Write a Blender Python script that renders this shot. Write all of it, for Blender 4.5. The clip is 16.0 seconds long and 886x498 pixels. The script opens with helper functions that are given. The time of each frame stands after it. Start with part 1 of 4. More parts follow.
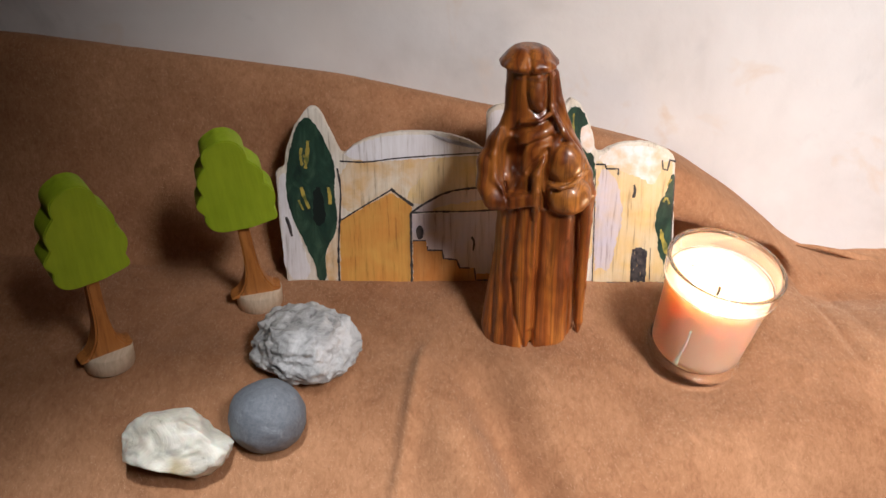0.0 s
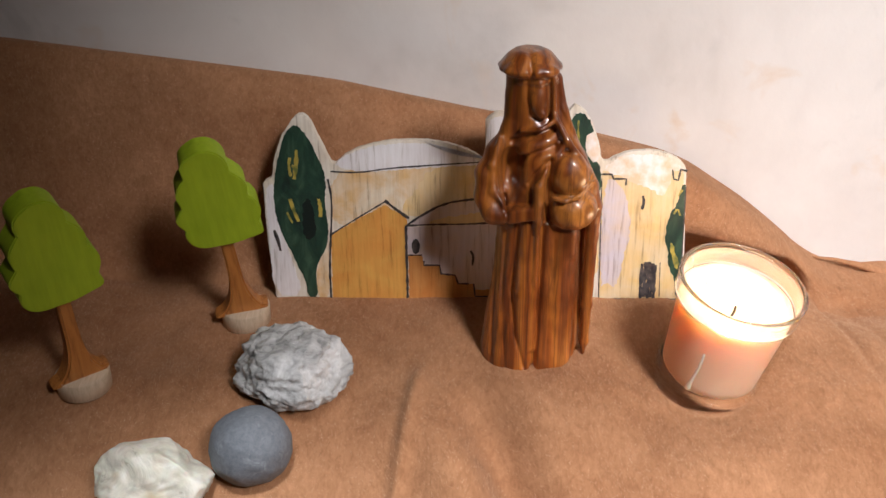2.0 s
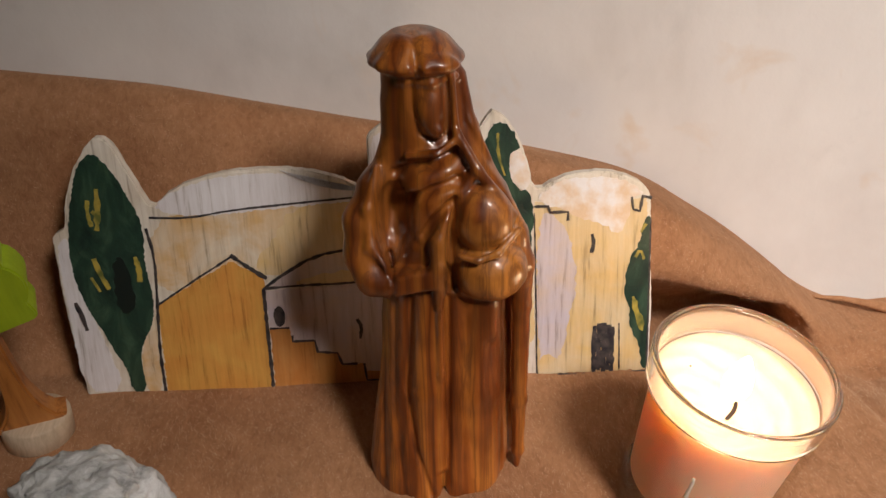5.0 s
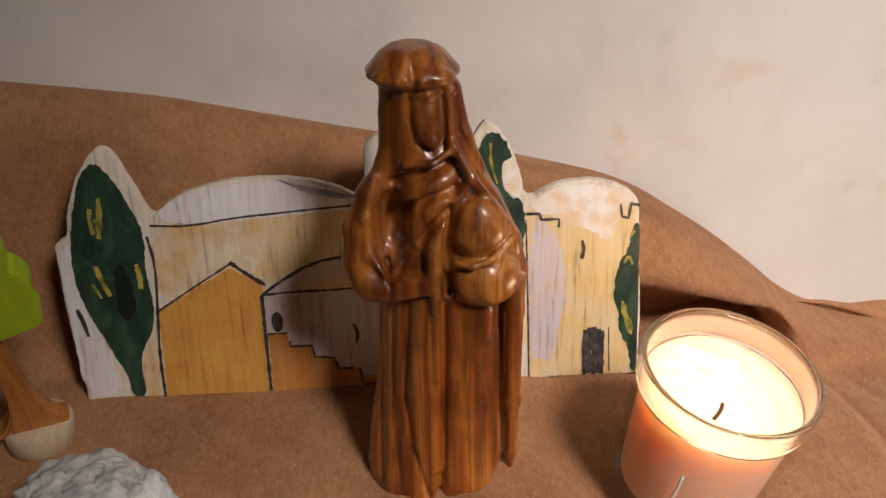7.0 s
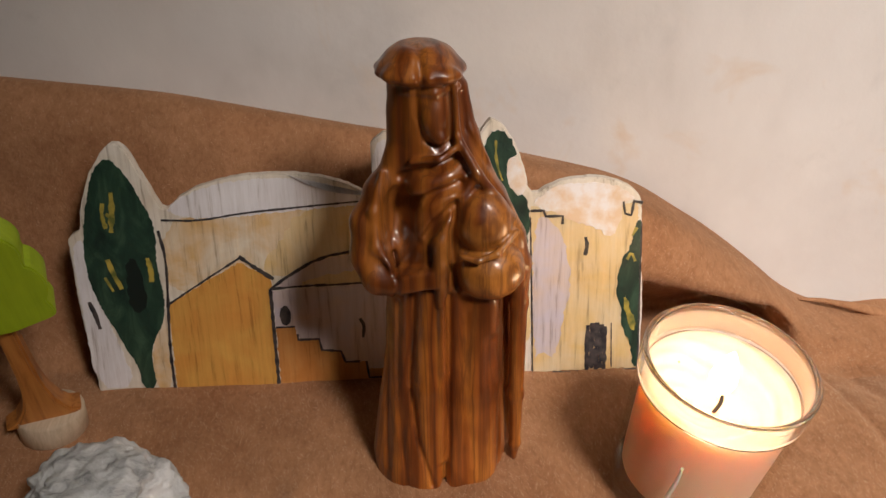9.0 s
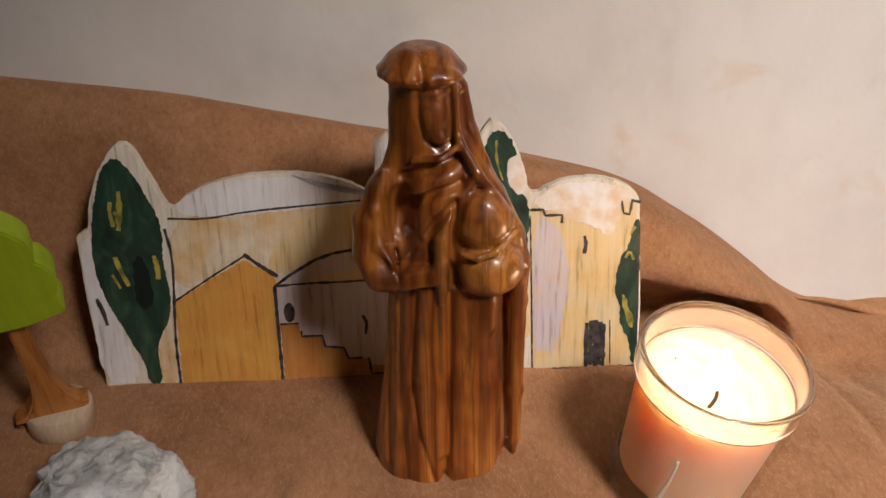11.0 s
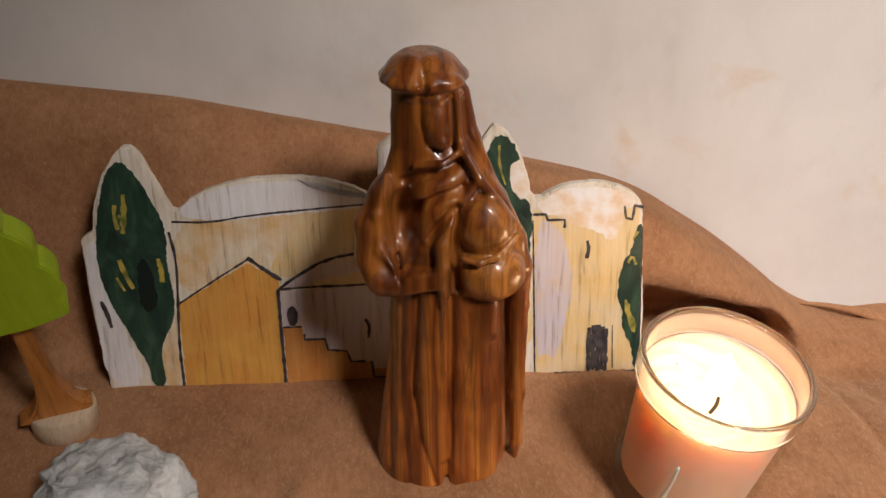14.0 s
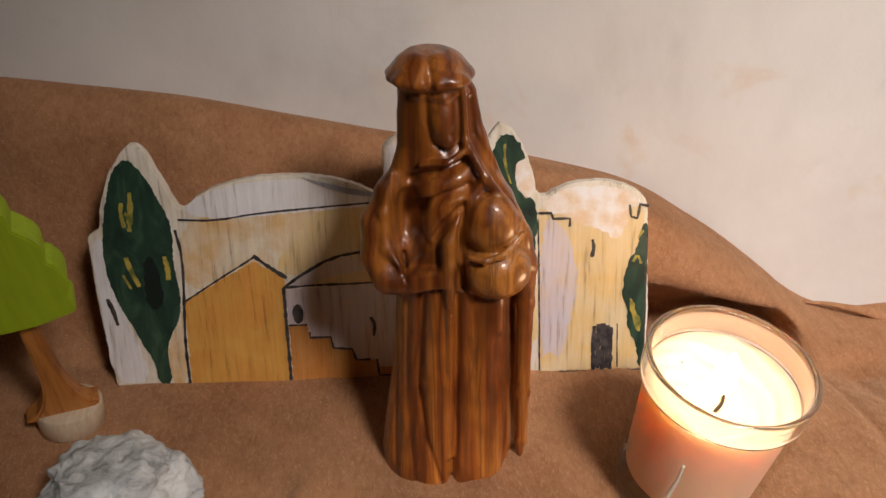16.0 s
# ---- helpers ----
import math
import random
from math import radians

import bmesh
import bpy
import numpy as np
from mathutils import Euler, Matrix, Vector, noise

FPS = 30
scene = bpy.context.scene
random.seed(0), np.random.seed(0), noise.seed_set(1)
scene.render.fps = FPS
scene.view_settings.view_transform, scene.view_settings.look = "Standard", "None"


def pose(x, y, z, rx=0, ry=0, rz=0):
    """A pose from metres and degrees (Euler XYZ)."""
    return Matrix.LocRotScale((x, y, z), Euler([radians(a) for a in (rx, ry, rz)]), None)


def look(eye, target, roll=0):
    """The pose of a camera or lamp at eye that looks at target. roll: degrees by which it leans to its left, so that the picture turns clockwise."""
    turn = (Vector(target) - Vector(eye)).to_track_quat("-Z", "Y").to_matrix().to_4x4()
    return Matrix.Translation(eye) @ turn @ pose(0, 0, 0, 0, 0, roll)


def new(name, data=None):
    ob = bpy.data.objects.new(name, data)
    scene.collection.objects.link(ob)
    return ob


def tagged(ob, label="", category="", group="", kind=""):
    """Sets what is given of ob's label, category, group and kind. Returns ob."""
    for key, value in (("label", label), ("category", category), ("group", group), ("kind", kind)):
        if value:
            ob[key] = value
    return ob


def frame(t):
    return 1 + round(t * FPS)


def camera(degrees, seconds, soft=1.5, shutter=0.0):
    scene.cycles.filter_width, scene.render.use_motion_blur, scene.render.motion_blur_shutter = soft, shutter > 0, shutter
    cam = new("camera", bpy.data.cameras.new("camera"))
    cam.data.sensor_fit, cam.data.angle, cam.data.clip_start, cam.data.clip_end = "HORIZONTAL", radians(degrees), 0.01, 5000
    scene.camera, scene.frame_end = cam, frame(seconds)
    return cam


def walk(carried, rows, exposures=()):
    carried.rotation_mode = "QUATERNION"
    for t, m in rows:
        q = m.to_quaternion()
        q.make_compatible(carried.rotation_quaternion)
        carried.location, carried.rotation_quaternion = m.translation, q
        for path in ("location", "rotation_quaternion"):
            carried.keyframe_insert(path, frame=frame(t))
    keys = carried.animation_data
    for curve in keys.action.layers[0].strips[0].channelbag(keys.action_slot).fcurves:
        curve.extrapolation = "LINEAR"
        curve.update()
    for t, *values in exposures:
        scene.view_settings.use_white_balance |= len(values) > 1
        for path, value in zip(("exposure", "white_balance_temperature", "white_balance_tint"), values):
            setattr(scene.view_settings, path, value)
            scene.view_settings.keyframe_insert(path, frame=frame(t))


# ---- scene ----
cam = camera(49.5, 16.0)
PATH = [
    (0, (0.032, 0.026, 0.321), (-0.006, 1.802, -0.599), -0.4),
    (0.5, (0.033, 0.026, 0.321), (-0.007, 1.803, -0.597), -0.5),
    (1, (0.031, 0.026, 0.319), (-0.005, 1.804, -0.596), -0.5),
    (1.5, (0.031, 0.033, 0.322), (-0.012, 1.81, -0.596), -0.6),
    (2, (0.037, 0.062, 0.312), (-0.014, 1.839, -0.605), -0.7),
    (2.5, (0.045, 0.108, 0.299), (-0.005, 1.881, -0.625), -0.8),
    (3, (0.054, 0.154, 0.286), (0.013, 1.918, -0.655), -1.0),
    (3.5, (0.058, 0.188, 0.271), (0.027, 1.951, -0.673), -1.2),
    (4, (0.064, 0.22, 0.26), (0.076, 1.982, -0.687), -1.0),
    (4.5, (0.066, 0.231, 0.259), (0.113, 2.0, -0.674), -1.3),
    (7, (0.062, 0.221, 0.265), (0.153, 1.998, -0.647), -1.2),
    (7.5, (0.062, 0.218, 0.265), (0.152, 1.995, -0.647), -1.2),
    (8, (0.062, 0.217, 0.265), (0.152, 1.997, -0.643), -1.1),
    (8.5, (0.063, 0.214, 0.267), (0.151, 1.994, -0.642), -1.0),
    (9, (0.061, 0.213, 0.266), (0.143, 1.993, -0.643), -1.0),
    (11.5, (0.062, 0.205, 0.269), (0.134, 1.985, -0.639), -1.0),
    (12, (0.061, 0.205, 0.269), (0.129, 1.987, -0.637), -1.0),
    (12.5, (0.064, 0.204, 0.271), (0.126, 1.988, -0.633), -1.1),
    (13, (0.063, 0.206, 0.27), (0.123, 1.989, -0.634), -1.1),
    (13.5, (0.063, 0.203, 0.271), (0.123, 1.987, -0.632), -1.1),
    (14, (0.064, 0.205, 0.27), (0.123, 1.988, -0.634), -1.0),
    (14.5, (0.063, 0.206, 0.27), (0.12, 1.989, -0.633), -1.1),
    (15, (0.065, 0.207, 0.269), (0.119, 1.99, -0.635), -1.1),
    (15.5, (0.064, 0.208, 0.267), (0.12, 1.991, -0.637), -1.0),
    (16, (0.063, 0.204, 0.27), (0.115, 1.987, -0.635), -1.0),
]
EXPOSURES = [(0, 0.30, 6250, 10), (2.0, 0.28, 6300, 10), (3.5, 0.12, 6450, 10), (4.4, -0.18, 6800, 10), (7, -0.20, 6900, 10), (16, -0.20, 6850, 10)]
walk(cam, [(t, look(eye, target, roll)) for t, eye, target, roll in PATH], EXPOSURES)
LAMP_RIGHT, CANDLE, FLAME, AMBIENT, FRONT_SPOT, ROOM_FILL = 2.15, 0.12, 8.0, 0.12, 45.0, 0.35

# ---------------------------------------------------------------- light
world = bpy.data.worlds.new("dim_room")
scene.world = world
world.use_nodes = True
world.node_tree.nodes["Background"].inputs[0].default_value = (1.0, 0.93, 0.86, 1)
world.node_tree.nodes["Background"].inputs[1].default_value = AMBIENT


def area_lamp(name, eye, target, size, watts, colour, spread=180):
    data = bpy.data.lights.new(name, "AREA")
    data.shape, data.size, data.energy, data.color = "DISK", size, watts, colour
    ob = new(name, data)
    ob.matrix_world = look(eye, target)
    data.spread = radians(spread)
    return ob


area_lamp("room_lamp", (0.62, -0.40, 0.98), (0.35, 0.57, 0.04), 0.32, LAMP_RIGHT, (1.0, 0.95, 0.93), 47)
# broad unseen fill, added to soften the room lamp's shadows
area_lamp("room_fill", (0.85, -0.35, 1.50), (0.45, 0.6, 0.0), 0.9, ROOM_FILL, (1.0, 0.95, 0.92), 110)
# added spot brightens the front cloth; its cone edge stands in for a shadow line
spot_data = bpy.data.lights.new("front_spot", "SPOT")
spot_data.energy, spot_data.color, spot_data.shadow_soft_size = FRONT_SPOT, (0.96, 0.98, 1.0), 0.05
spot_data.spot_size, spot_data.spot_blend = radians(46), 0.28
spot_lamp = new("front_spot", spot_data)
spot_lamp.matrix_world = look((0.0, 0.06, 1.10), (0.0, 0.05, -0.05))
flame_data = bpy.data.lights.new("candle_glow", "POINT")
flame_data.energy, flame_data.color, flame_data.shadow_soft_size = CANDLE, (1.0, 0.74, 0.50), 0.012
flame_lamp = new("candle_glow", flame_data)


# ---------------------------------------------------------------- materials
from mathutils.geometry import delaunay_2d_cdt


def lerp(a, b, f):
    return tuple(x + (y - x) * f for x, y in zip(a, b))


class Mat:
    """A node material with short ways to make noise, ramps, mixes and bumps."""

    def __init__(self, name, colour=(0.5, 0.5, 0.5), rough=0.6, **values):
        self.m = bpy.data.materials.new(name)
        self.m.use_nodes = True
        self.t = self.m.node_tree
        self.b = self.t.nodes["Principled BSDF"]
        self.b.inputs["Base Color"].default_value = (*colour, 1)
        self.b.inputs["Roughness"].default_value = rough
        for k, v in values.items():
            self.b.inputs[k.replace("_", " ")].default_value = v
        self.last_bump = None

    def node(self, kind, **inputs):
        n = self.t.nodes.new(kind)
        for k, v in inputs.items():
            self.put(n.inputs[k.replace("_", " ")], v)
        return n

    def put(self, socket, v):
        if isinstance(v, bpy.types.NodeSocket):
            self.t.links.new(v, socket)
        elif isinstance(v, tuple) and len(v) == 3 and socket.type == "RGBA":
            socket.default_value = (*v, 1)
        else:
            socket.default_value = v

    def coords(self, scale=(1, 1, 1), rot=(0, 0, 0), shift=(0, 0, 0)):
        tc = self.t.nodes.new("ShaderNodeTexCoord")
        mp = self.t.nodes.new("ShaderNodeMapping")
        mp.inputs["Scale"].default_value = scale
        mp.inputs["Rotation"].default_value = [radians(a) for a in rot]
        mp.inputs["Location"].default_value = shift
        self.t.links.new(tc.outputs["Object"], mp.inputs["Vector"])
        return mp.outputs[0]

    def noise(self, scale, detail=3.0, rough=0.55, distort=0.0, vec=None):
        n = self.node("ShaderNodeTexNoise", Scale=scale, Detail=detail, Roughness=rough, Distortion=distort)
        self.t.links.new(vec if vec else self.coords(), n.inputs["Vector"])
        return n.outputs["Fac"]

    def ramp(self, fac, *stops):
        r = self.t.nodes.new("ShaderNodeValToRGB")
        e = r.color_ramp.elements
        while len(e) < len(stops):
            e.new(0.5)
        for el, (p, c) in zip(e, stops):
            el.position = p
            el.color = (*c, 1) if isinstance(c, tuple) else (c, c, c, 1)
        self.t.links.new(fac, r.inputs["Fac"])
        return r.outputs["Color"]

    def mix(self, fac, a, b, blend="MIX"):
        n = self.t.nodes.new("ShaderNodeMix")
        n.data_type, n.blend_type = "RGBA", blend
        self.put(n.inputs[0], fac)
        self.put(n.inputs[6], a)
        self.put(n.inputs[7], b)
        return n.outputs[2]

    def colour(self, v):
        self.put(self.b.inputs["Base Color"], v)
        return self

    def rough(self, v):
        self.put(self.b.inputs["Roughness"], v)
        return self

    def bump(self, height, strength, distance=0.001):
        n = self.node("ShaderNodeBump", Strength=strength, Distance=distance, Height=height)
        if self.last_bump:
            self.t.links.new(self.last_bump, n.inputs["Normal"])
        self.last_bump = n.outputs[0]
        self.t.links.new(self.last_bump, self.b.inputs["Normal"])
        return self


# camel-brown felted wool blanket
wool = Mat("camel_wool", rough=0.95, Sheen_Weight=0.12, Sheen_Roughness=0.5, Specular_IOR_Level=0.1)
wool.b.inputs["Sheen Tint"].default_value = (1.0, 0.8, 0.6, 1)
w_big = wool.noise(9, 4, 0.6)
w_nap = wool.noise(1.0, 3, 0.7, 0.6, wool.coords((420, 170, 300), (0, 0, 18)))
w_fine = wool.noise(1700, 2, 0.6)
w_col = wool.ramp(w_big, (0.28, (0.285, 0.128, 0.060)), (0.72, (0.430, 0.220, 0.114)))
w_col = wool.mix(0.5, w_col, wool.ramp(wool.noise(48, 4, 0.65, 0.8), (0.34, (0.74, 0.71, 0.69)), (0.66, (1.16, 1.18, 1.20))), "MULTIPLY")
w_col = wool.mix(0.7, w_col, wool.ramp(w_nap, (0.28, (0.72, 0.69, 0.66)), (0.5, (0.98, 0.98, 0.98)), (0.72, (1.22, 1.25, 1.29))), "MULTIPLY")
w_col = wool.mix(0.35, w_col, wool.ramp(w_fine, (0.3, (0.78, 0.77, 0.76)), (0.7, (1.18, 1.18, 1.18))), "MULTIPLY")
wool.colour(w_col).bump(w_nap, 0.55, 0.0011).bump(w_fine, 0.4, 0.0004).bump(wool.noise(60, 3), 0.5, 0.002)
fuzz_mat = Mat("wool_fibre", (0.54, 0.33, 0.20), 0.9, Sheen_Weight=0.1)

# old lime plaster
plaster = Mat("lime_plaster", rough=0.9, Specular_IOR_Level=0.2)
p_col = plaster.ramp(plaster.noise(5.5, 5, 0.62, 0.4), (0.28, (0.50, 0.455, 0.42)), (0.47, (0.63, 0.585, 0.555)), (0.68, (0.70, 0.66, 0.63)))
p_blot = plaster.ramp(plaster.noise(17, 4, 0.6, 0.8, plaster.coords((1, 1, 0.8), (0, 0, 0), (3, 1, 7))), (0.60, 0.0), (0.74, 1.0))
p_col = plaster.mix(p_blot, p_col, (0.62, 0.51, 0.42))
p_dark = plaster.ramp(plaster.noise(11, 5, 0.65, 0.5, plaster.coords((1, 1, 1), (0, 0, 0), (9, 4, 2))), (0.62, 0.0), (0.8, 0.65))
p_col = plaster.mix(p_dark, p_col, (0.45, 0.42, 0.40))
plaster.colour(p_col).bump(plaster.noise(26, 5, 0.6), 0.16, 0.004).bump(plaster.noise(240, 3), 0.12, 0.0008)
stain_mat = Mat("plaster_stain", (0.30, 0.26, 0.23), 0.9)

# varnished olive wood
olive = Mat("varnished_olive_wood", rough=0.3, Coat_Weight=0.6, Coat_Roughness=0.14, Specular_IOR_Level=0.4)
o_band = olive.node("ShaderNodeTexWave", Scale=26.0, Distortion=12.0, Detail=3.0, Detail_Scale=1.6, Detail_Roughness=0.6)
o_band.wave_type, o_band.bands_direction = "BANDS", "X"
olive.t.links.new(olive.coords((1, 0.7, 0.13), (3, 7, 20)), o_band.inputs["Vector"])
o_col = olive.ramp(o_band.outputs["Fac"], (0.0, (0.17, 0.040, 0.007)), (0.14, (0.28, 0.074, 0.012)), (0.6, (0.36, 0.105, 0.017)), (1.0, (0.46, 0.155, 0.027)))
o_lit_pale = olive.node("ShaderNodeVectorMath")
o_lit_pale.operation = "DISTANCE"
olive.t.links.new(olive.coords(), o_lit_pale.inputs[0])
o_lit_pale.inputs[1].default_value = (0.016, -0.026, 0.112)
o_far = olive.node("ShaderNodeMath")
o_far.operation = "MULTIPLY_ADD"
olive.t.links.new(o_lit_pale.outputs["Value"], o_far.inputs[0])
o_far.inputs[1].default_value = 20.0
olive.t.links.new(olive.noise(60, 3, 0.6), o_far.inputs[2])
# tone goes darker towards the top of the block, brighter towards the foot
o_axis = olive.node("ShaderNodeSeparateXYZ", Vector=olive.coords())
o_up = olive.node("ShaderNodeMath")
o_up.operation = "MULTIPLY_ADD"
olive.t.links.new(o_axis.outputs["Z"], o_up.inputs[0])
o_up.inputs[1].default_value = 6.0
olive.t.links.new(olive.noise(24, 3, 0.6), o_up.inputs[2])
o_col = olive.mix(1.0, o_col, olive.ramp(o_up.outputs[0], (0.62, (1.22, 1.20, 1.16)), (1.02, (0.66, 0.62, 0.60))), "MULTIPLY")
# paler wood round the bundle, with part of its lit brightness put into colour
o_col = olive.mix(olive.ramp(o_far.outputs[0], (0.72, 0.62), (1.0, 0.0)), o_col, (0.58, 0.225, 0.042))
o_vein = olive.noise(1.0, 4, 0.6, 1.2, olive.coords((150, 90, 4.5), (2, -4, 0)))
o_col = olive.mix(olive.ramp(o_vein, (0.44, 0.0), (0.485, 0.5), (0.505, 0.52), (0.56, 0.0)), o_col, (0.085, 0.024, 0.008))
o_col = olive.mix(0.8, o_col, olive.ramp(olive.noise(26, 3, 0.5), (0.30, (0.48, 0.42, 0.38)), (0.66, (1.2, 1.24, 1.26))), "MULTIPLY")
o_fib = olive.noise(1.0, 4, 0.65, 0.2, olive.coords((900, 900, 35)))
o_col = olive.mix(0.35, o_col, olive.ramp(o_fib, (0.3, (0.6, 0.55, 0.5)), (0.6, (1.1, 1.1, 1.1))), "MULTIPLY")
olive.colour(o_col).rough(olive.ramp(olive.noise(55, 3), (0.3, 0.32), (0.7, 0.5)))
olive.bump(o_fib, 0.16, 0.0004).bump(olive.noise(150, 3), 0.3, 0.0007)


def painted(name, main, worn, wear=0.5, rough=0.55, streak=(380, 380, 26)):
    """Brushed paint on a board: upright streaks of two tones, with thin worn scratches."""
    m = Mat(name, rough=rough, Specular_IOR_Level=0.35)
    st = m.noise(1.0, 4, 0.65, 0.3, m.coords(streak))
    blot = m.noise(42, 4, 0.6, 0.5)
    c = m.mix(m.ramp(blot, (0.5 - wear * 0.3, 0.0), (0.85 - wear * 0.3, 1.0)), main, worn)
    c = m.mix(0.75, c, m.ramp(st, (0.31, (0.42, 0.36, 0.30)), (0.43, (0.91, 0.89, 0.87)), (0.55, (1.0, 1.0, 1.0)), (0.75, (1.12, 1.12, 1.12))), "MULTIPLY")
    m.colour(c).bump(st, 0.3, 0.0004).bump(m.noise(210, 3), 0.3, 0.0005)
    return m


board_mat = painted("primed_board", (0.72, 0.66, 0.58), (0.62, 0.53, 0.42), 0.45)
edge_mat = painted("bare_board_edge", (0.66, 0.50, 0.34), (0.55, 0.38, 0.24), 0.5)
cream = painted("cream_paint", (0.70, 0.62, 0.50), (0.62, 0.37, 0.14), 0.55)
ochre = painted("ochre_paint", (0.62, 0.33, 0.075), (0.58, 0.24, 0.05), 0.45)
orange = painted("burnt_orange_paint", (0.50, 0.19, 0.045), (0.56, 0.28, 0.09), 0.4)
lilac = painted("lilac_paint", (0.56, 0.50, 0.55), (0.62, 0.48, 0.38), 0.45)
sky_white = painted("chalk_white_paint", (0.74, 0.71, 0.72), (0.66, 0.62, 0.63), 0.4)
pale_yellow = painted("pale_yellow_paint", (0.68, 0.47, 0.21), (0.66, 0.54, 0.36), 0.5)
peel = Mat("peeled_paper", (0.80, 0.74, 0.70), 0.7)
peel.colour(peel.ramp(peel.noise(70, 4, 0.6), (0.40, (0.74, 0.71, 0.71)), (0.62, (0.68, 0.50, 0.34)))).bump(peel.noise(300, 3), 0.5, 0.0006)
green_paint = Mat("dark_green_paint", rough=0.4)
green_paint.colour(green_paint.ramp(green_paint.noise(75, 4, 0.6, 1.0, green_paint.coords((1.5, 1, 0.7))), (0.3, (0.007, 0.020, 0.016)), (0.52, (0.016, 0.045, 0.029)), (0.75, (0.05, 0.10, 0.06))))
green_paint.bump(green_paint.noise(160, 4, 0.6, 1.0), 0.5, 0.001)
deep_green = Mat("deep_green_paint", (0.006, 0.012, 0.010), 0.4)
leaf_yellow = Mat("yellow_brush_paint", rough=0.5)
leaf_yellow.colour(leaf_yellow.ramp(leaf_yellow.noise(150, 3), (0.35, (0.12, 0.13, 0.03)), (0.6, (0.46, 0.34, 0.06)))).bump(leaf_yellow.noise(300, 3), 0.4, 0.0006)
ink = Mat("black_ink", rough=0.5)
ink.colour(ink.ramp(ink.noise(260, 3), (0.35, (0.012, 0.012, 0.018)), (0.75, (0.10, 0.08, 0.07))))

# toy trees
leaf_green = Mat("lime_green_stain", rough=0.55, Specular_IOR_Level=0.3)
g_vec = leaf_green.noise(1.0, 3, 0.6, 0.2, leaf_green.coords((260, 260, 30)))
leaf_green.colour(leaf_green.mix(0.6, leaf_green.ramp(leaf_green.noise(30, 3), (0.3, (0.26, 0.37, 0.012)), (0.7, (0.33, 0.44, 0.018))), leaf_green.ramp(g_vec, (0.3, (0.8, 0.8, 0.7)), (0.7, (1.12, 1.1, 1.1))), "MULTIPLY"))
leaf_green.bump(g_vec, 0.1, 0.0003)
trunk_mat = Mat("orange_brown_stain", rough=0.5)
t_gr = trunk_mat.noise(1.0, 4, 0.6, 0.6, trunk_mat.coords((330, 330, 30)))
trunk_mat.colour(trunk_mat.ramp(t_gr, (0.3, (0.22, 0.070, 0.015)), (0.5, (0.42, 0.155, 0.035)), (0.75, (0.50, 0.205, 0.05)))).bump(t_gr, 0.15, 0.0004)
beech = Mat("pale_beech", rough=0.6)
b_gr = beech.noise(1.0, 4, 0.6, 0.3, beech.coords((500, 60, 120)))
beech.colour(beech.ramp(b_gr, (0.3, (0.46, 0.34, 0.23)), (0.7, (0.64, 0.50, 0.36)))).bump(b_gr, 0.15, 0.0004)

# stones
rough_stone = Mat("rough_grey_limestone", rough=0.85)
s1 = rough_stone.noise(70, 6, 0.7, 0.8)
rough_stone.colour(rough_stone.ramp(s1, (0.30, (0.17, 0.168, 0.166)), (0.44, (0.42, 0.416, 0.41)), (0.64, (0.66, 0.655, 0.65))))
rough_stone.bump(s1, 0.6, 0.003).bump(rough_stone.noise(330, 4, 0.7), 0.6, 0.001)
blue_stone = Mat("blue_grey_pebble", rough=0.7)
s2 = blue_stone.noise(380, 4, 0.75, 0.3)
blue_stone.colour(blue_stone.mix(blue_stone.ramp(blue_stone.noise(130, 5, 0.7, 0.8), (0.58, 0.0), (0.72, 0.6)), blue_stone.ramp(s2, (0.3, (0.115, 0.127, 0.148)), (0.7, (0.19, 0.203, 0.225))), (0.32, 0.335, 0.35)))
blue_stone.bump(s2, 0.25, 0.0006)
white_stone = Mat("cream_quartz", rough=0.45, Subsurface_Weight=0.15, Subsurface_Scale=0.004)
s3 = white_stone.noise(55, 5, 0.65, 1.0)
s3c = white_stone.ramp(s3, (0.27, (0.13, 0.11, 0.08)), (0.38, (0.50, 0.46, 0.38)), (0.58, (0.72, 0.68, 0.58)), (0.8, (0.78, 0.75, 0.68)))
white_stone.colour(white_stone.mix(white_stone.ramp(white_stone.noise(24, 3, 0.5, 0.5), (0.52, 0.0), (0.68, 0.8)), s3c, (0.62, 0.46, 0.24), "MULTIPLY")).bump(s3, 0.4, 0.0015)

# candle
base_glass = Mat("thick_glass", (0.97, 0.96, 0.95), 0.03, Transmission_Weight=1.0, IOR=1.46)
glass_mat = Mat("clear_glass", (1, 1, 1), 0.03)
g_clear = glass_mat.node("ShaderNodeBsdfTransparent", Color=(0.97, 0.96, 0.94))
g_gloss = glass_mat.node("ShaderNodeBsdfGlossy", Roughness=0.04)
g_edge = glass_mat.node("ShaderNodeLayerWeight", Blend=0.12)
g_fac = glass_mat.ramp(g_edge.outputs["Facing"], (0.0, 0.03), (0.6, 0.09), (1.0, 0.55))
g_mix = glass_mat.node("ShaderNodeMixShader", Fac=g_fac)
glass_mat.t.links.new(g_clear.outputs[0], g_mix.inputs[1])
glass_mat.t.links.new(g_gloss.outputs[0], g_mix.inputs[2])
glass_mat.t.links.new(g_mix.outputs[0], glass_mat.t.nodes["Material Output"].inputs["Surface"])
rim_mat = Mat("rim_glass", (0.97, 0.95, 0.92), 0.04, Transmission_Weight=1.0, IOR=1.46)
wax_mat = Mat("peach_wax", (0.93, 0.66, 0.46), 0.35, Subsurface_Weight=1.0, Subsurface_Scale=0.022, IOR=1.43)
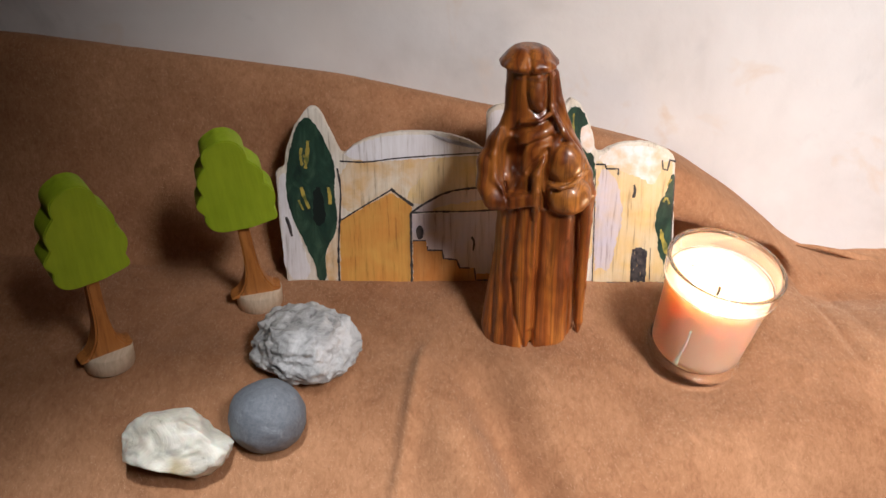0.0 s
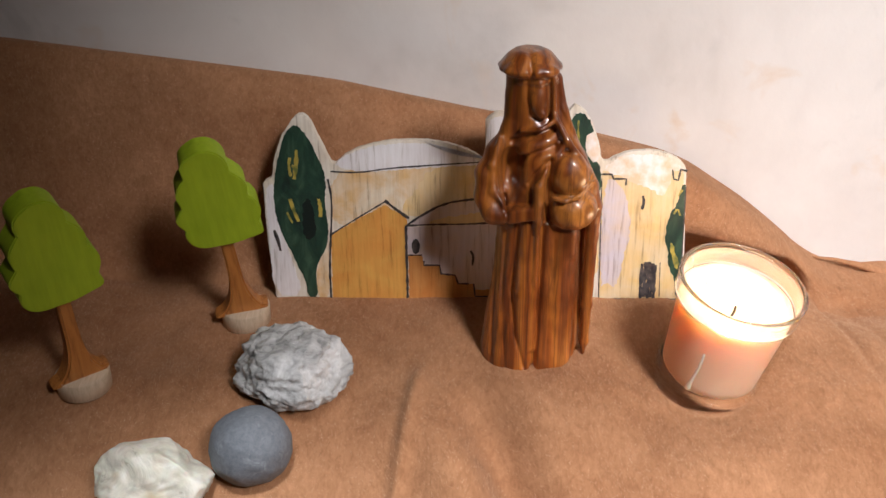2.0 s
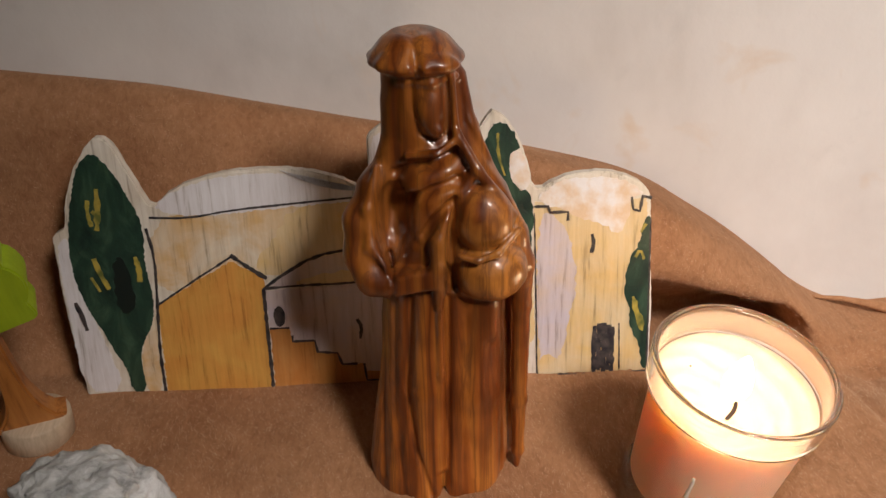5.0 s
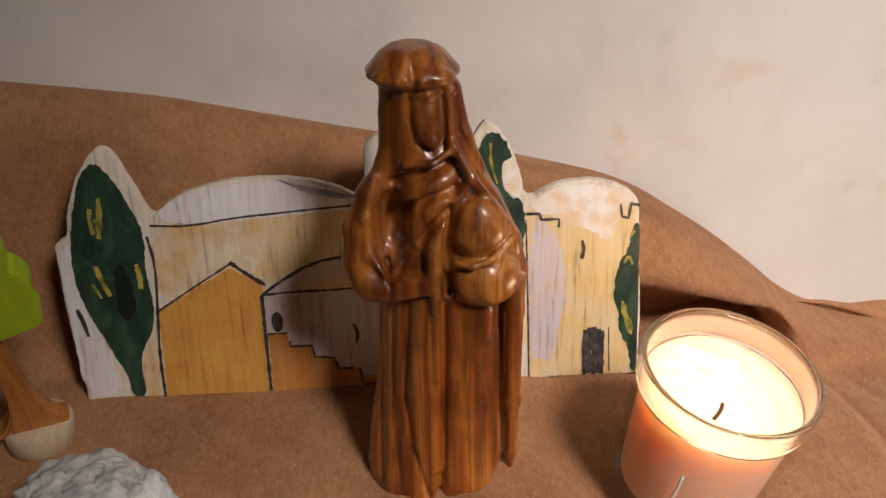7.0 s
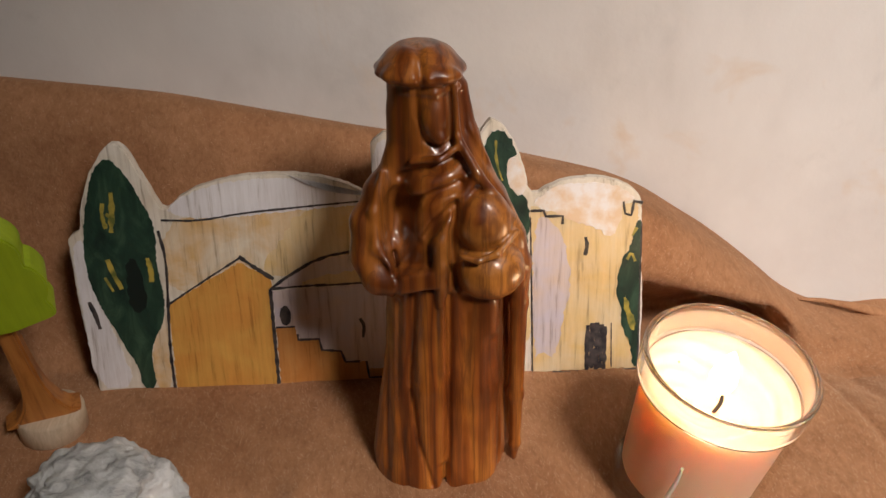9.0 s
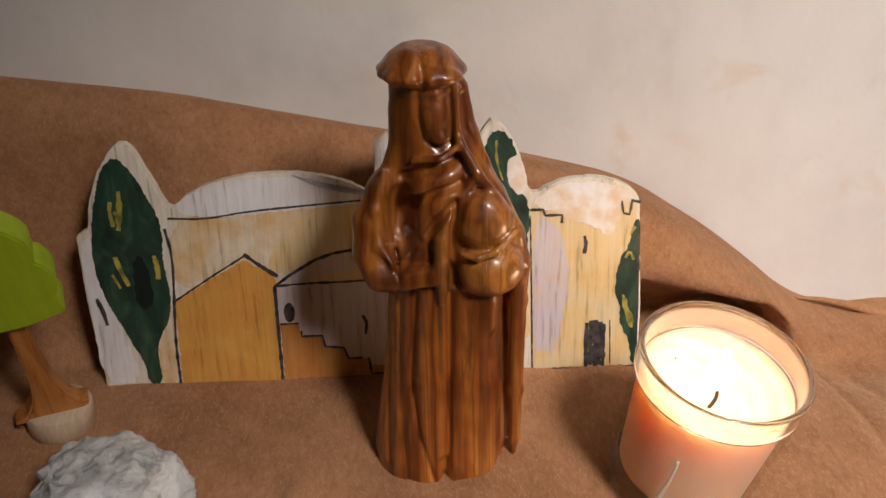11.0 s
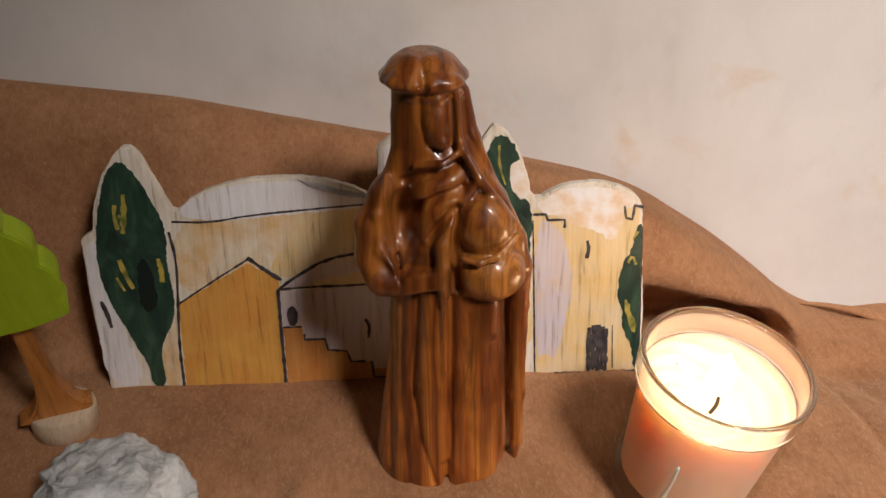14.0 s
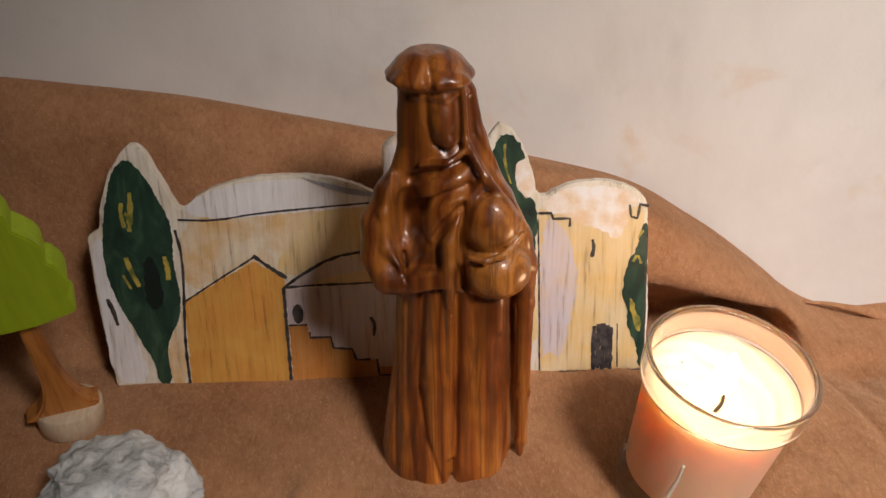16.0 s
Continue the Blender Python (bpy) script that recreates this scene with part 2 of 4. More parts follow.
wax_mat.b.inputs["Subsurface Radius"].default_value = (1.0, 0.74, 0.50)
wax_mat.colour(wax_mat.ramp(wax_mat.noise(60, 3), (0.3, (0.84, 0.57, 0.40)), (0.7, (0.88, 0.63, 0.46)))).bump(wax_mat.noise(90, 3), 0.25, 0.001)
film_mat = Mat("cloudy_wax_film", (0.90, 0.70, 0.58), 0.5, Alpha=0.13, Subsurface_Weight=0.0, Subsurface_Scale=0.01)
drip_mat = Mat("pale_wax_drip", (0.97, 0.86, 0.74), 0.4, Alpha=0.75, Subsurface_Weight=0.5, Subsurface_Scale=0.004)
wick_mat = Mat("charred_wick", (0.025, 0.022, 0.025), 0.9)
soot_mat = Mat("soot_mark", (0.10, 0.055, 0.03), 0.7)
flame_mat = Mat("flame", (1, 0.8, 0.5), 0.5)
flame_mat.b.inputs["Emission Color"].default_value = (1.0, 0.78, 0.44, 1)
flame_mat.b.inputs["Emission Strength"].default_value = FLAME
room_paint = Mat("plain_room_paint", (0.60, 0.55, 0.49), 0.9)
room_paint.colour(room_paint.ramp(room_paint.noise(3, 3), (0.3, (0.50, 0.46, 0.41)), (0.7, (0.58, 0.54, 0.48))))
plank = Mat("brown_table_wood", (0.22, 0.12, 0.06), 0.5)
plank.colour(plank.ramp(plank.noise(1, 4, 0.6, 0.3, plank.coords((4, 60, 60))), (0.3, (0.14, 0.07, 0.035)), (0.7, (0.27, 0.15, 0.075))))


# ---------------------------------------------------------------- mesh helpers
def mesh_object(name, verts, faces, mat, smooth=True, parent=None, label=""):
    me = bpy.data.meshes.new(name)
    me.from_pydata([tuple(map(float, v)) for v in verts], [], [tuple(map(int, f)) for f in faces])
    me.materials.append(mat.m)
    if smooth:
        me.polygons.foreach_set("use_smooth", [True] * len(me.polygons))
    me.update()
    ob = new(name, me)
    if parent:
        ob.parent = parent
    if label:
        ob["label"] = label
    return ob


def part(name, bm, mat, parent, label="", smooth=True):
    me = bpy.data.meshes.new(name)
    bmesh.ops.recalc_face_normals(bm, faces=bm.faces)
    bm.to_mesh(me)
    bm.free()
    me.materials.append(mat.m)
    me.polygons.foreach_set("use_smooth", [smooth] * len(me.polygons))
    ob = new(name, me)
    if parent:
        ob.parent = parent
    if label:
        ob["label"] = label
    return ob


def empty(name, m, label, category, group=""):
    ob = new(name)
    ob.matrix_world = m
    ob.empty_display_size = 0.02
    return tagged(ob, label, category, group)


def box(name, a, b, mat, parent=None):
    bm = bmesh.new()
    bmesh.ops.create_cube(bm, size=1)
    for v in bm.verts:
        for i in range(3):
            v.co[i] = (a[i] + b[i]) / 2 + v.co[i] * (b[i] - a[i])
    bmesh.ops.bevel(bm, geom=bm.edges[:], offset=0.004, segments=2, affect="EDGES")
    return part(name, bm, mat, parent, smooth=False)


def lathe(profile, n=72, close=False):
    """A bmesh turned about z from (radius, height) pairs; radius 0 closes an end."""
    bm = bmesh.new()
    rings = []
    for r, z in profile:
        if r <= 1e-6:
            rings.append([bm.verts.new((0, 0, z))])
        else:
            rings.append([bm.verts.new((r * math.cos(2 * math.pi * i / n), r * math.sin(2 * math.pi * i / n), z)) for i in range(n)])
    pairs = list(zip(rings, rings[1:])) + ([(rings[-1], rings[0])] if close else [])
    for p, q in pairs:
        for i in range(n):
            j = (i + 1) % n
            if len(p) == 1 and len(q) == 1:
                continue
            if len(p) == 1:
                bm.faces.new((p[0], q[j], q[i]))
            elif len(q) == 1:
                bm.faces.new((p[i], p[j], q[0]))
            else:
                bm.faces.new((p[i], p[j], q[j], q[i]))
    return bm


def chaikin(pts, rounds=2, closed=True):
    pts = [Vector(p) for p in pts]
    for _ in range(rounds):
        out = [] if closed else [pts[0]]
        n = len(pts)
        for i in range(n if closed else n - 1):
            a, b = pts[i], pts[(i + 1) % n]
            out += [a.lerp(b, 0.25), a.lerp(b, 0.75)]
        pts = out if closed else out + [pts[-1]]
    return pts


def ragged(pts, step, amount, seed):
    """Walk round a closed outline in even steps and let it wander to either side."""
    rnd = random.Random(seed)
    pts = [Vector(p) for p in pts]
    n = len(pts)
    out, carry = [], 0.0
    for i in range(n):
        a, b = pts[i], pts[(i + 1) % n]
        length = (b - a).length
        if length < 1e-9:
            continue
        side = Vector((b.y - a.y, a.x - b.x)) / length
        d = carry
        while d < length:
            out.append(a.lerp(b, d / length) + side * rnd.uniform(-amount, amount))
            d += step * rnd.uniform(0.6, 1.4)
        carry = d - length
    return out


def slab(outline, y_front, y_back, bevel=0.0):
    """A bmesh of an (x, z) outline between two depths."""
    flat, _, tris, _, _, _ = delaunay_2d_cdt([Vector((p[0], p[1])) for p in outline], [], [list(range(len(outline)))], 1, 1e-7)
    bm = bmesh.new()
    front = [bm.verts.new((p.x, y_front, p.y)) for p in flat]
    back = [bm.verts.new((p.x, y_back, p.y)) for p in flat]
    used = set()
    for t in tris:
        bm.faces.new([front[k] for k in t])
        bm.faces.new([back[k] for k in reversed(t)])
        used.update(zip(t, t[1:] + t[:1]))
    rims = []
    for a, b in used:
        if (b, a) not in used:
            f = bm.faces.new((front[b], front[a], back[a], back[b]))
            rims += [f.edges[0], f.edges[2]]
    for v in [v for v in bm.verts if not v.link_faces]:
        bm.verts.remove(v)
    if bevel:
        bm.normal_update()
        bmesh.ops.bevel(bm, geom=rims, offset=bevel, segments=2, affect="EDGES")
    return bm


# ---------------------------------------------------------------- the room round it
WALL_Y = 0.688
bm = bmesh.new()
bmesh.ops.create_grid(bm, x_segments=150, y_segments=90, size=1)
for v in bm.verts:
    x, z = v.co.x * 1.5, v.co.y * 1.2 + 0.45
    d = 0.0035 * noise.noise((x * 7, z * 7, 3)) + 0.0012 * noise.noise((x * 28, z * 28, 8))
    v.co = (x, WALL_Y - d, z)
ext = bmesh.ops.extrude_face_region(bm, geom=bm.faces[:])
for v in [g for g in ext["geom"] if isinstance(g, bmesh.types.BMVert)]:
    v.co.y = WALL_Y + 0.1
tagged(part("wall_back", bm, plaster, None), "old mottled off-white plaster wall behind the scene", "wall", kind="structure")
for nm, a, b in (("wall_front", (-1.5, -1.7, -0.75), (1.5, -1.6, 1.65)), ("wall_left", (-1.6, -1.7, -0.75), (-1.5, 0.79, 1.65)), ("wall_right", (1.5, -1.7, -0.75), (1.6, 0.79, 1.65))):
    tagged(box(nm, a, b, room_paint), "plain painted room wall out of view", "wall", kind="structure")
tagged(box("ceiling", (-1.6, -1.7, 1.65), (1.6, 0.79, 1.75), room_paint), "plain painted ceiling", "ceiling", kind="structure")
tagged(box("floor", (-1.6, -1.7, -0.85), (1.6, 0.79, -0.75), plank), "brown wooden floor below the table", "floor", kind="structure")
bm = bmesh.new()
bmesh.ops.create_icosphere(bm, subdivisions=2, radius=1)
for v in bm.verts:
    v.co = Vector((v.co.x * 0.0019, v.co.y * 0.0006, v.co.z * 0.0017)) * (1 + 0.35 * noise.noise(v.co * 2))
spot = tagged(part("wall_stain", bm, stain_mat, None), "small dark speck on the plaster wall", "stain", kind="structure")
spot.location = (0.3115, WALL_Y - 0.0005, 0.0665)

table = empty("table", pose(0, 0, -0.75), "low wooden table hidden under the camel blanket", "table")
box("tabletop", (-0.75, 0.34, 0.60), (0.75, 0.685, 0.64), plank, table)
for lx in (-0.7, 0.64):
    for ly in (0.37, 0.60):
        box("leg", (lx, ly, 0.0), (lx + 0.06, ly + 0.06, 0.60), plank, table)


# ---------------------------------------------------------------- blanket
def smooth(a, b, x):
    t = min(1.0, max(0.0, (x - a) / (b - a)))
    return t * t * (3 - 2 * t)


def gauss(d, w):
    return math.exp(-(d / w) ** 2)


def to_line(x, y, a, b):
    """Signed side distance from the line a-b, and how far along it."""
    dx, dy = b[0] - a[0], b[1] - a[1]
    n = math.hypot(dx, dy)
    return ((x - a[0]) * dy - (y - a[1]) * dx) / n, ((x - a[0]) * dx + (y - a[1]) * dy) / (n * n)


def ground(x, y):
    """The height of the blanket where it lies on the table."""
    z = -0.0035 - 0.005 * smooth(0.60, 0.53, y)
    d = max(0.0, 0.515 - y)
    z -= 0.20 * d + 1.8 * d * d
    # ridge and hollow that run to the front
    s, t = to_line(x, y, (0.012, 0.545), (-0.006, 0.40))
    z += 0.0058 * gauss(s, 0.0045) * smooth(0.0, 0.25, t) * smooth(1.5, 0.6, t)
    s, t = to_line(x, y, (0.030, 0.535), (0.082, 0.40))
    z += (-0.023 * gauss(s + 0.002, 0.015) + 0.011 * gauss(s - 0.032, 0.020)) * smooth(-0.1, 0.6, t)
    s, t = to_line(x, y, (0.273, 0.645), (0.274, 0.514))
    z += (0.0014 * gauss(s - 0.008, 0.006) - 0.0030 * gauss(s, 0.0030) - 0.0016 * gauss(s + 0.020, 0.004)) * smooth(0.0, 0.2, t) * smooth(1.1, 0.7, t)
    crest = float(np.interp(x, [-0.2, -0.05, 0.05, 0.12, 0.20, 0.30, 0.4], [0.350, 0.365, 0.385, 0.418, 0.447, 0.462, 0.470]))
    z -= 0.085 * smooth(crest + 0.006, crest - 0.085, y)
    z += 0.004 * gauss(y - crest - 0.022, 0.022) * smooth(0.0, 0.15, x)
    z -= 0.026 * smooth(0.225, 0.295, x) * smooth(0.54, 0.64, y)
    # the cloth is pushed up in front of the two small stones
    z += 0.0085 * gauss(math.hypot(x + 0.126, y - 0.424), 0.028) + 0.0050 * gauss(math.hypot(x + 0.077, y - 0.442), 0.022)
    # soft dents under the heavy things
    z -= 0.009 * gauss(math.hypot(x - 0.172, y - 0.522), 0.046)
    z += 0.0045 * gauss(math.hypot(x - 0.074, y - 0.545), 0.045)
    z += (0.0035 * noise.noise((x * 16, y * 16, 1.7)) + 0.005 * noise.noise((x * 9 + 4, y * 9, 6.1))) * smooth(0.58, 0.48, y) + 0.0011 * noise.noise((x * 48, y * 48, 4.2))
    z += 0.010 * smooth(-0.14, -0.30, x) * smooth(0.44, 0.56, y)
    return z


def ridge(x):
    """The height of the rolled back edge along the wall."""
    at = [-0.75, -0.28, -0.168, -0.054, 0.05, 0.135, 0.182, 0.213, 0.244, 0.270, 0.287, 0.305, 0.33, 0.36, 0.45]
    up = [0.165, 0.153, 0.138, 0.123, 0.100, 0.084, 0.070, 0.047, 0.024, -0.001, -0.016, -0.0205, -0.0235, -0.0255, -0.034]
    return float(np.mean(np.interp([x - 0.016, x - 0.008, x, x + 0.008, x + 0.016], at, up)))


def curve_at(pts, t):
    """A smooth curve through the points, t from 0 to 1."""
    n = len(pts) - 1
    i = min(int(t * n), n - 1)
    f = t * n - i
    p = [Vector(pts[max(0, min(n, k))]) for k in (i - 1, i, i + 1, i + 2)]
    return 0.5 * (2 * p[1] + (p[2] - p[0]) * f + (2 * p[0] - 5 * p[1] + 4 * p[2] - p[3]) * f * f + (3 * p[1] - p[0] - 3 * p[2] + p[3]) * f ** 3)


def back_profile(x, t):
    over = smooth(0.10, 0.165, x) * smooth(0.276, 0.248, x)
    zr = ridge(x)
    g = ground(x, 0.625)
    h = max(zr - g, 0.003 + 0.005 * smooth(0.29, 0.34, x))
    zr = g + h
    up = [(0.622, g), (0.628, g + 0.04 * h), (0.632, g + 0.12 * h), (0.637, g + 0.34 * h), (0.641, g + 0.62 * h), (0.649, g + 0.88 * h), (0.662, g + 1.0 * h), (0.678, g + 0.99 * h), (0.696, g + 0.90 * h)]
    under = max(float(np.interp(x, [0.18, 0.21, 0.236, 0.269], [0.030, 0.022, 0.011, -0.003])), g + 0.0005)
    under = min(under, g + 0.6 * h)
    hh = zr - under
    yf = float(np.interp(x, [0.18, 0.21, 0.236, 0.27, 0.31], [0.620, 0.622, 0.631, 0.650, 0.664]))
    dip = smooth(0.250, 0.205, x)
    roll = [(0.622, g), (0.650, g - 0.012 * dip), (0.680, g - 0.008 * dip), (yf + 0.020, under - 0.001), (yf + 0.004, under + 0.10 * hh), (yf, under + 0.45 * hh), (yf + 0.009, under + 0.84 * hh), (yf + 0.027, zr), (0.696, zr - 0.10 * h)]
    a, b = curve_at(up, t), curve_at(roll, t)
    y, z = a.lerp(b, over)
    lump = 0.004 * noise.noise((x * 14, y * 14, z * 14)) * math.sin(math.pi * min(1, t * 1.1))
    lump += 0.0011 * noise.noise((x * 50, y * 50, z * 50))
    return y - lump, z + 0.5 * lump


def blanket_rows(x):
    row = [(0.300, -0.40), (0.300, -0.30), (0.302, -0.20), (0.306, ground(x, 0.33) - 0.03)]
    for i in range(150):
        y = 0.33 + (0.622 - 0.33) * i / 150
        row.append((y, ground(x, y)))
    for i in range(71):
        row.append(back_profile(x, i / 70))
    return row


xs = np.concatenate([np.linspace(-0.72, -0.34, 40)[:-1], np.linspace(-0.34, 0.42, 380), np.linspace(0.42, 0.72, 32)[1:]])
verts, faces = [], []
for x in xs:
    for y, z in blanket_rows(float(x)):
        verts.append((x, y, z))
R = len(verts) // len(xs)
for i in range(len(xs) - 1):
    for j in range(R - 1):
        k = i * R + j
        faces.append((k, k + R, k + R + 1, k + 1))
blanket = mesh_object("blanket", verts, faces, wool)
tagged(blanket, "camel-brown felted wool blanket draped over the table", "blanket")
thick = blanket.modifiers.new("thickness", "SOLIDIFY")
thick.thickness, thick.offset = 0.002, -1.0


# folded hem that lies along the foot of the wall
bm = bmesh.new()
rings = []
for t in np.linspace(0, 1, 60):
    x = 0.284 + 0.20 * t
    r = 0.0008 + 0.0056 * smooth(0.0, 0.5, t)
    c = Vector((x, 0.677 - 0.010 * smooth(0, 0.5, t) + 0.0015 * math.sin(9 * t), float(np.interp(x, [0.284, 0.30, 0.322, 0.351, 0.42, 0.50], [-0.0115, -0.0135, -0.0185, -0.0260, -0.035, -0.042]))))
    rings.append([bm.verts.new(c + Vector((0, 1.5 * r * math.cos(a), r * math.sin(a) * (1 + 0.2 * noise.noise((x * 60, a, 2)))))) for a in np.linspace(0, 2 * math.pi, 19)[:-1]])
for p, q in zip(rings, rings[1:]):
    for i in range(18):
        bm.faces.new((p[i], p[(i + 1) % 18], q[(i + 1) % 18], q[i]))
bm.faces.new(rings[0])
bm.faces.new(rings[-1])
part("hem", bm, wool, blanket, "folded hem of the blanket")


# loose fibres that stand off the felt
rng = np.random.default_rng(7)
fv, ff = [], []


def fibre(p, way, length, width):
    side = Vector((-way.y, way.x, 0.0)).normalized() * width
    tip = p + way * length
    k = len(fv)
    mid = p + way * (length * 0.5) + Vector((0, 0, length * 0.16))
    fv.extend([p - side, p + side, mid + side * 0.7, mid - side * 0.7, tip])
    ff.extend([(k, k + 1, k + 2, k + 3), (k + 3, k + 2, k + 4)])


for _ in range(42000):
    x, y = rng.uniform(-0.27, 0.36), rng.uniform(0.37, 0.622)
    a = rng.normal(1.9, 0.75)
    fibre(Vector((x, y, ground(x, y) - 0.0001)), Vector((math.cos(a), math.sin(a), rng.uniform(0.0, 0.35))), rng.uniform(0.0010, 0.0030), rng.uniform(0.00004, 0.00009))
for _ in range(16000):
    x, t = rng.uniform(-0.27, 0.36), rng.uniform(0.1, 0.95)
    y, z = back_profile(x, t)
    a = rng.uniform(0, 6.28)
    fibre(Vector((x, y, z)), Vector((math.cos(a), -abs(math.sin(a)) * 0.5, math.sin(a) * 0.8)), rng.uniform(0.0010, 0.0028), rng.uniform(0.00004, 0.00009))
fuzz = mesh_object("wool_fuzz", fv, ff, fuzz_mat, parent=blanket, label="fine loose fibres of the felted wool")
fuzz["kind"] = "stuff"


# ---------------------------------------------------------------- painted town board
BY = 0.610
layer_count = [0]


def depth_of(layer):
    """Paint lies in thin layers, no two at one depth."""
    layer_count[0] += 1
    return -(0.00006 * layer + 0.000005 * layer_count[0])

board = empty("town_board", pose(0, BY - 0.0055, -0.0015, -5.5), "cut-out wooden board painted with houses and cypresses, standing on the blanket", "painted board")
MM = 0.001


def mm(pts):
    return [(a * MM, b * MM) for a, b in pts]


def arc(cx, cz, rx, rz, a0, a1, n):
    return [(cx + rx * math.cos(radians(a0 + (a1 - a0) * i / n)), cz + rz * math.sin(radians(a0 + (a1 - a0) * i / n))) for i in range(n + 1)]


rim = [(-88, -3), (-91, 40), (-91, 77), (-85, 80), (-83, 92), (-77, 107), (-70, 117), (-65, 121), (-60, 118), (-54, 104), (-47, 89)]
rim += arc(2, 84, 48, 20, 165, 15, 10)
rim += [(48, 92), (48, 117), (54, 121), (70, 123), (86, 120), (94, 113), (97, 120), (102, 126), (108, 122), (114, 112), (118, 99), (119, 91)]
rim += arc(146, 83, 26, 14, 150, 8, 9)
rim += [(173, 60), (175, 30), (175, -2)]
part("body", slab(ragged(mm(rim), 0.0025, 0.0002, 4), 0.0, 0.0055, 0.0007), board_mat, board, smooth=False)


def patch(name, pts, mat, layer, seed, rough=0.0007, label="", rounds=1):
    out = ragged(chaikin(mm(pts), rounds) if rounds else mm(pts), max(0.0010, 1.6 * rough), 0.6 * rough, seed)
    return part(name, slab(out, depth_of(layer), 0.0006, 0), mat, board, label, smooth=False)


def stroke(name, pts, width, seed, mat=ink, layer=5, rounds=1, label=""):
    """A brush line of uneven width."""
    rnd = random.Random(seed)
    line = chaikin(mm(pts), rounds, False) if rounds else [Vector(p) for p in mm(pts)]
    fine = []
    for a, b in zip(line, line[1:]):
        k = max(1, int((b - a).length / 0.0015))
        fine += [a.lerp(b, j / k) for j in range(k)]
    fine.append(line[-1])
    left, right = [], []
    for i, p in enumerate(fine):
        q = fine[min(i + 1, len(fine) - 1)] - fine[max(i - 1, 0)]
        nrm = Vector((-q.y, q.x)).normalized()
        w = width * MM * 0.5 * rnd.uniform(0.55, 1.15)
        left.append(p + nrm * w)
        right.append(p - nrm * w * rnd.uniform(0.8, 1.1))
    return part(name, slab(left + right[::-1], depth_of(layer), 0.0006), mat, board, label, smooth=False)


# washes of colour, from the lowest layer up
patch("painted_wall", [(-49, 84), (-20, 85), (16, 87), (47, 90), (52, 66), (22, 62), (0, 52), (-15, 63), (-49, 42)], cream, 1, 11)
patch("painted_wall", [(12, 86), (47, 89), (54, 66), (22, 62), (2, 53), (-6, 60), (6, 72)], pale_yellow, 2, 12, 0.0016, "streaky yellow wash")
patch("painted_dome", arc(0, 85, 46, 17, 172, 8, 10) + [(44, 88), (7, 86), (-28, 83)], sky_white, 2, 13)
patch("painted_house", [(-51, -3), (-50, 42), (-33, 52), (-15, 62), (-1, 53), (-2, 40), (-2, -3)], ochre, 3, 14, rounds=0)
patch("painted_dome", [(-1, 48), (8, 55), (22, 62), (41, 65), (66, 66), (66, 50), (25, 49)], lilac, 3, 15)
patch("painted_dome", [(8, 50), (40, 57), (66, 57), (66, 50), (25, 49)], pale_yellow, 4, 16, 0.0014)
patch("painted_house", [(-1, 47), (30, 48), (66, 50), (66, -3), (40, 4), (-1, 28)], lilac, 3, 17, rounds=0)
patch("painted_stair", [(-1, 28), (8, 28), (9, 21), (19, 21), (20, 15), (30, 14), (31, 8), (41, 8), (42, 4), (66, 4), (66, -3), (-1, -3)], orange, 4, 18, rounds=0)
patch("painted_tower", [(48, 92), (49, 115), (55, 119), (86, 118), (90, 92)], sky_white, 2, 19)
patch("painted_tower", [(66, -2), (66, 90), (96, 90), (118, 80), (122, -2)], pale_yellow, 2, 20)
patch("painted_wall", [(122, -2), (120, 84), (170, 84), (172, 40), (173, -2)], pale_yellow, 2, 21, rounds=0)
patch("painted_light", [(121, 79), (131, 77), (137, 66), (140, 46), (136, 24), (133, 4), (127, 10), (122, 4)], lilac, 3, 22, 0.0014, "pale lilac patch of light")
patch("peeled_paper", [(121, 87), (132, 94), (144, 95), (156, 94), (166, 89), (169, 85), (162, 85), (162, 74), (158, 66), (151, 73), (138, 76), (132, 81), (123, 83)], peel, 6, 23, 0.0012, "torn white paper with bare patches")
patch("painted_wall", [(-89, -1), (-90, 40), (-90, 74), (-83, 76), (-84, 55), (-76, 25), (-70, -1)], sky_white, 1, 24)
patch("painted_trunk_ground", [(-62, -2), (-60, 22), (-52, 36), (-51, 42), (-52, -2)], cream, 1, 25)
# cypresses
patch("painted_cypress", [(-68, 115), (-75, 109), (-79, 97), (-83, 82), (-85, 67), (-84, 53), (-80, 39), (-75, 28), (-72, 19), (-68, 11), (-67, -2), (-60.5, -2), (-61, 15), (-59, 24), (-53, 33), (-51, 48), (-53, 62), (-51, 80), (-55, 92), (-61, 106)], green_paint, 6, 31, 0.0006)
patch("painted_cypress", [(103, 122), (98, 113), (101, 104), (107, 90), (112, 76), (118, 58), (120, 79), (118, 89), (111, 91), (109, 102), (111, 109), (114, 109), (110, 118)], green_paint, 6, 32, 0.0011)
patch("peeled_paper", [(110, 108), (115, 108), (118, 97), (118, 91), (115, 90), (111, 93), (109, 100)], peel, 7, 33, 0.001)
patch("painted_bush", [(170, 76), (168, 64), (164, 56), (162, 48), (162, 37), (165, 28), (165, 20), (170, 12), (172, -2), (174, -1), (173, 37), (172, 76)], green_paint, 6, 34, 0.001)
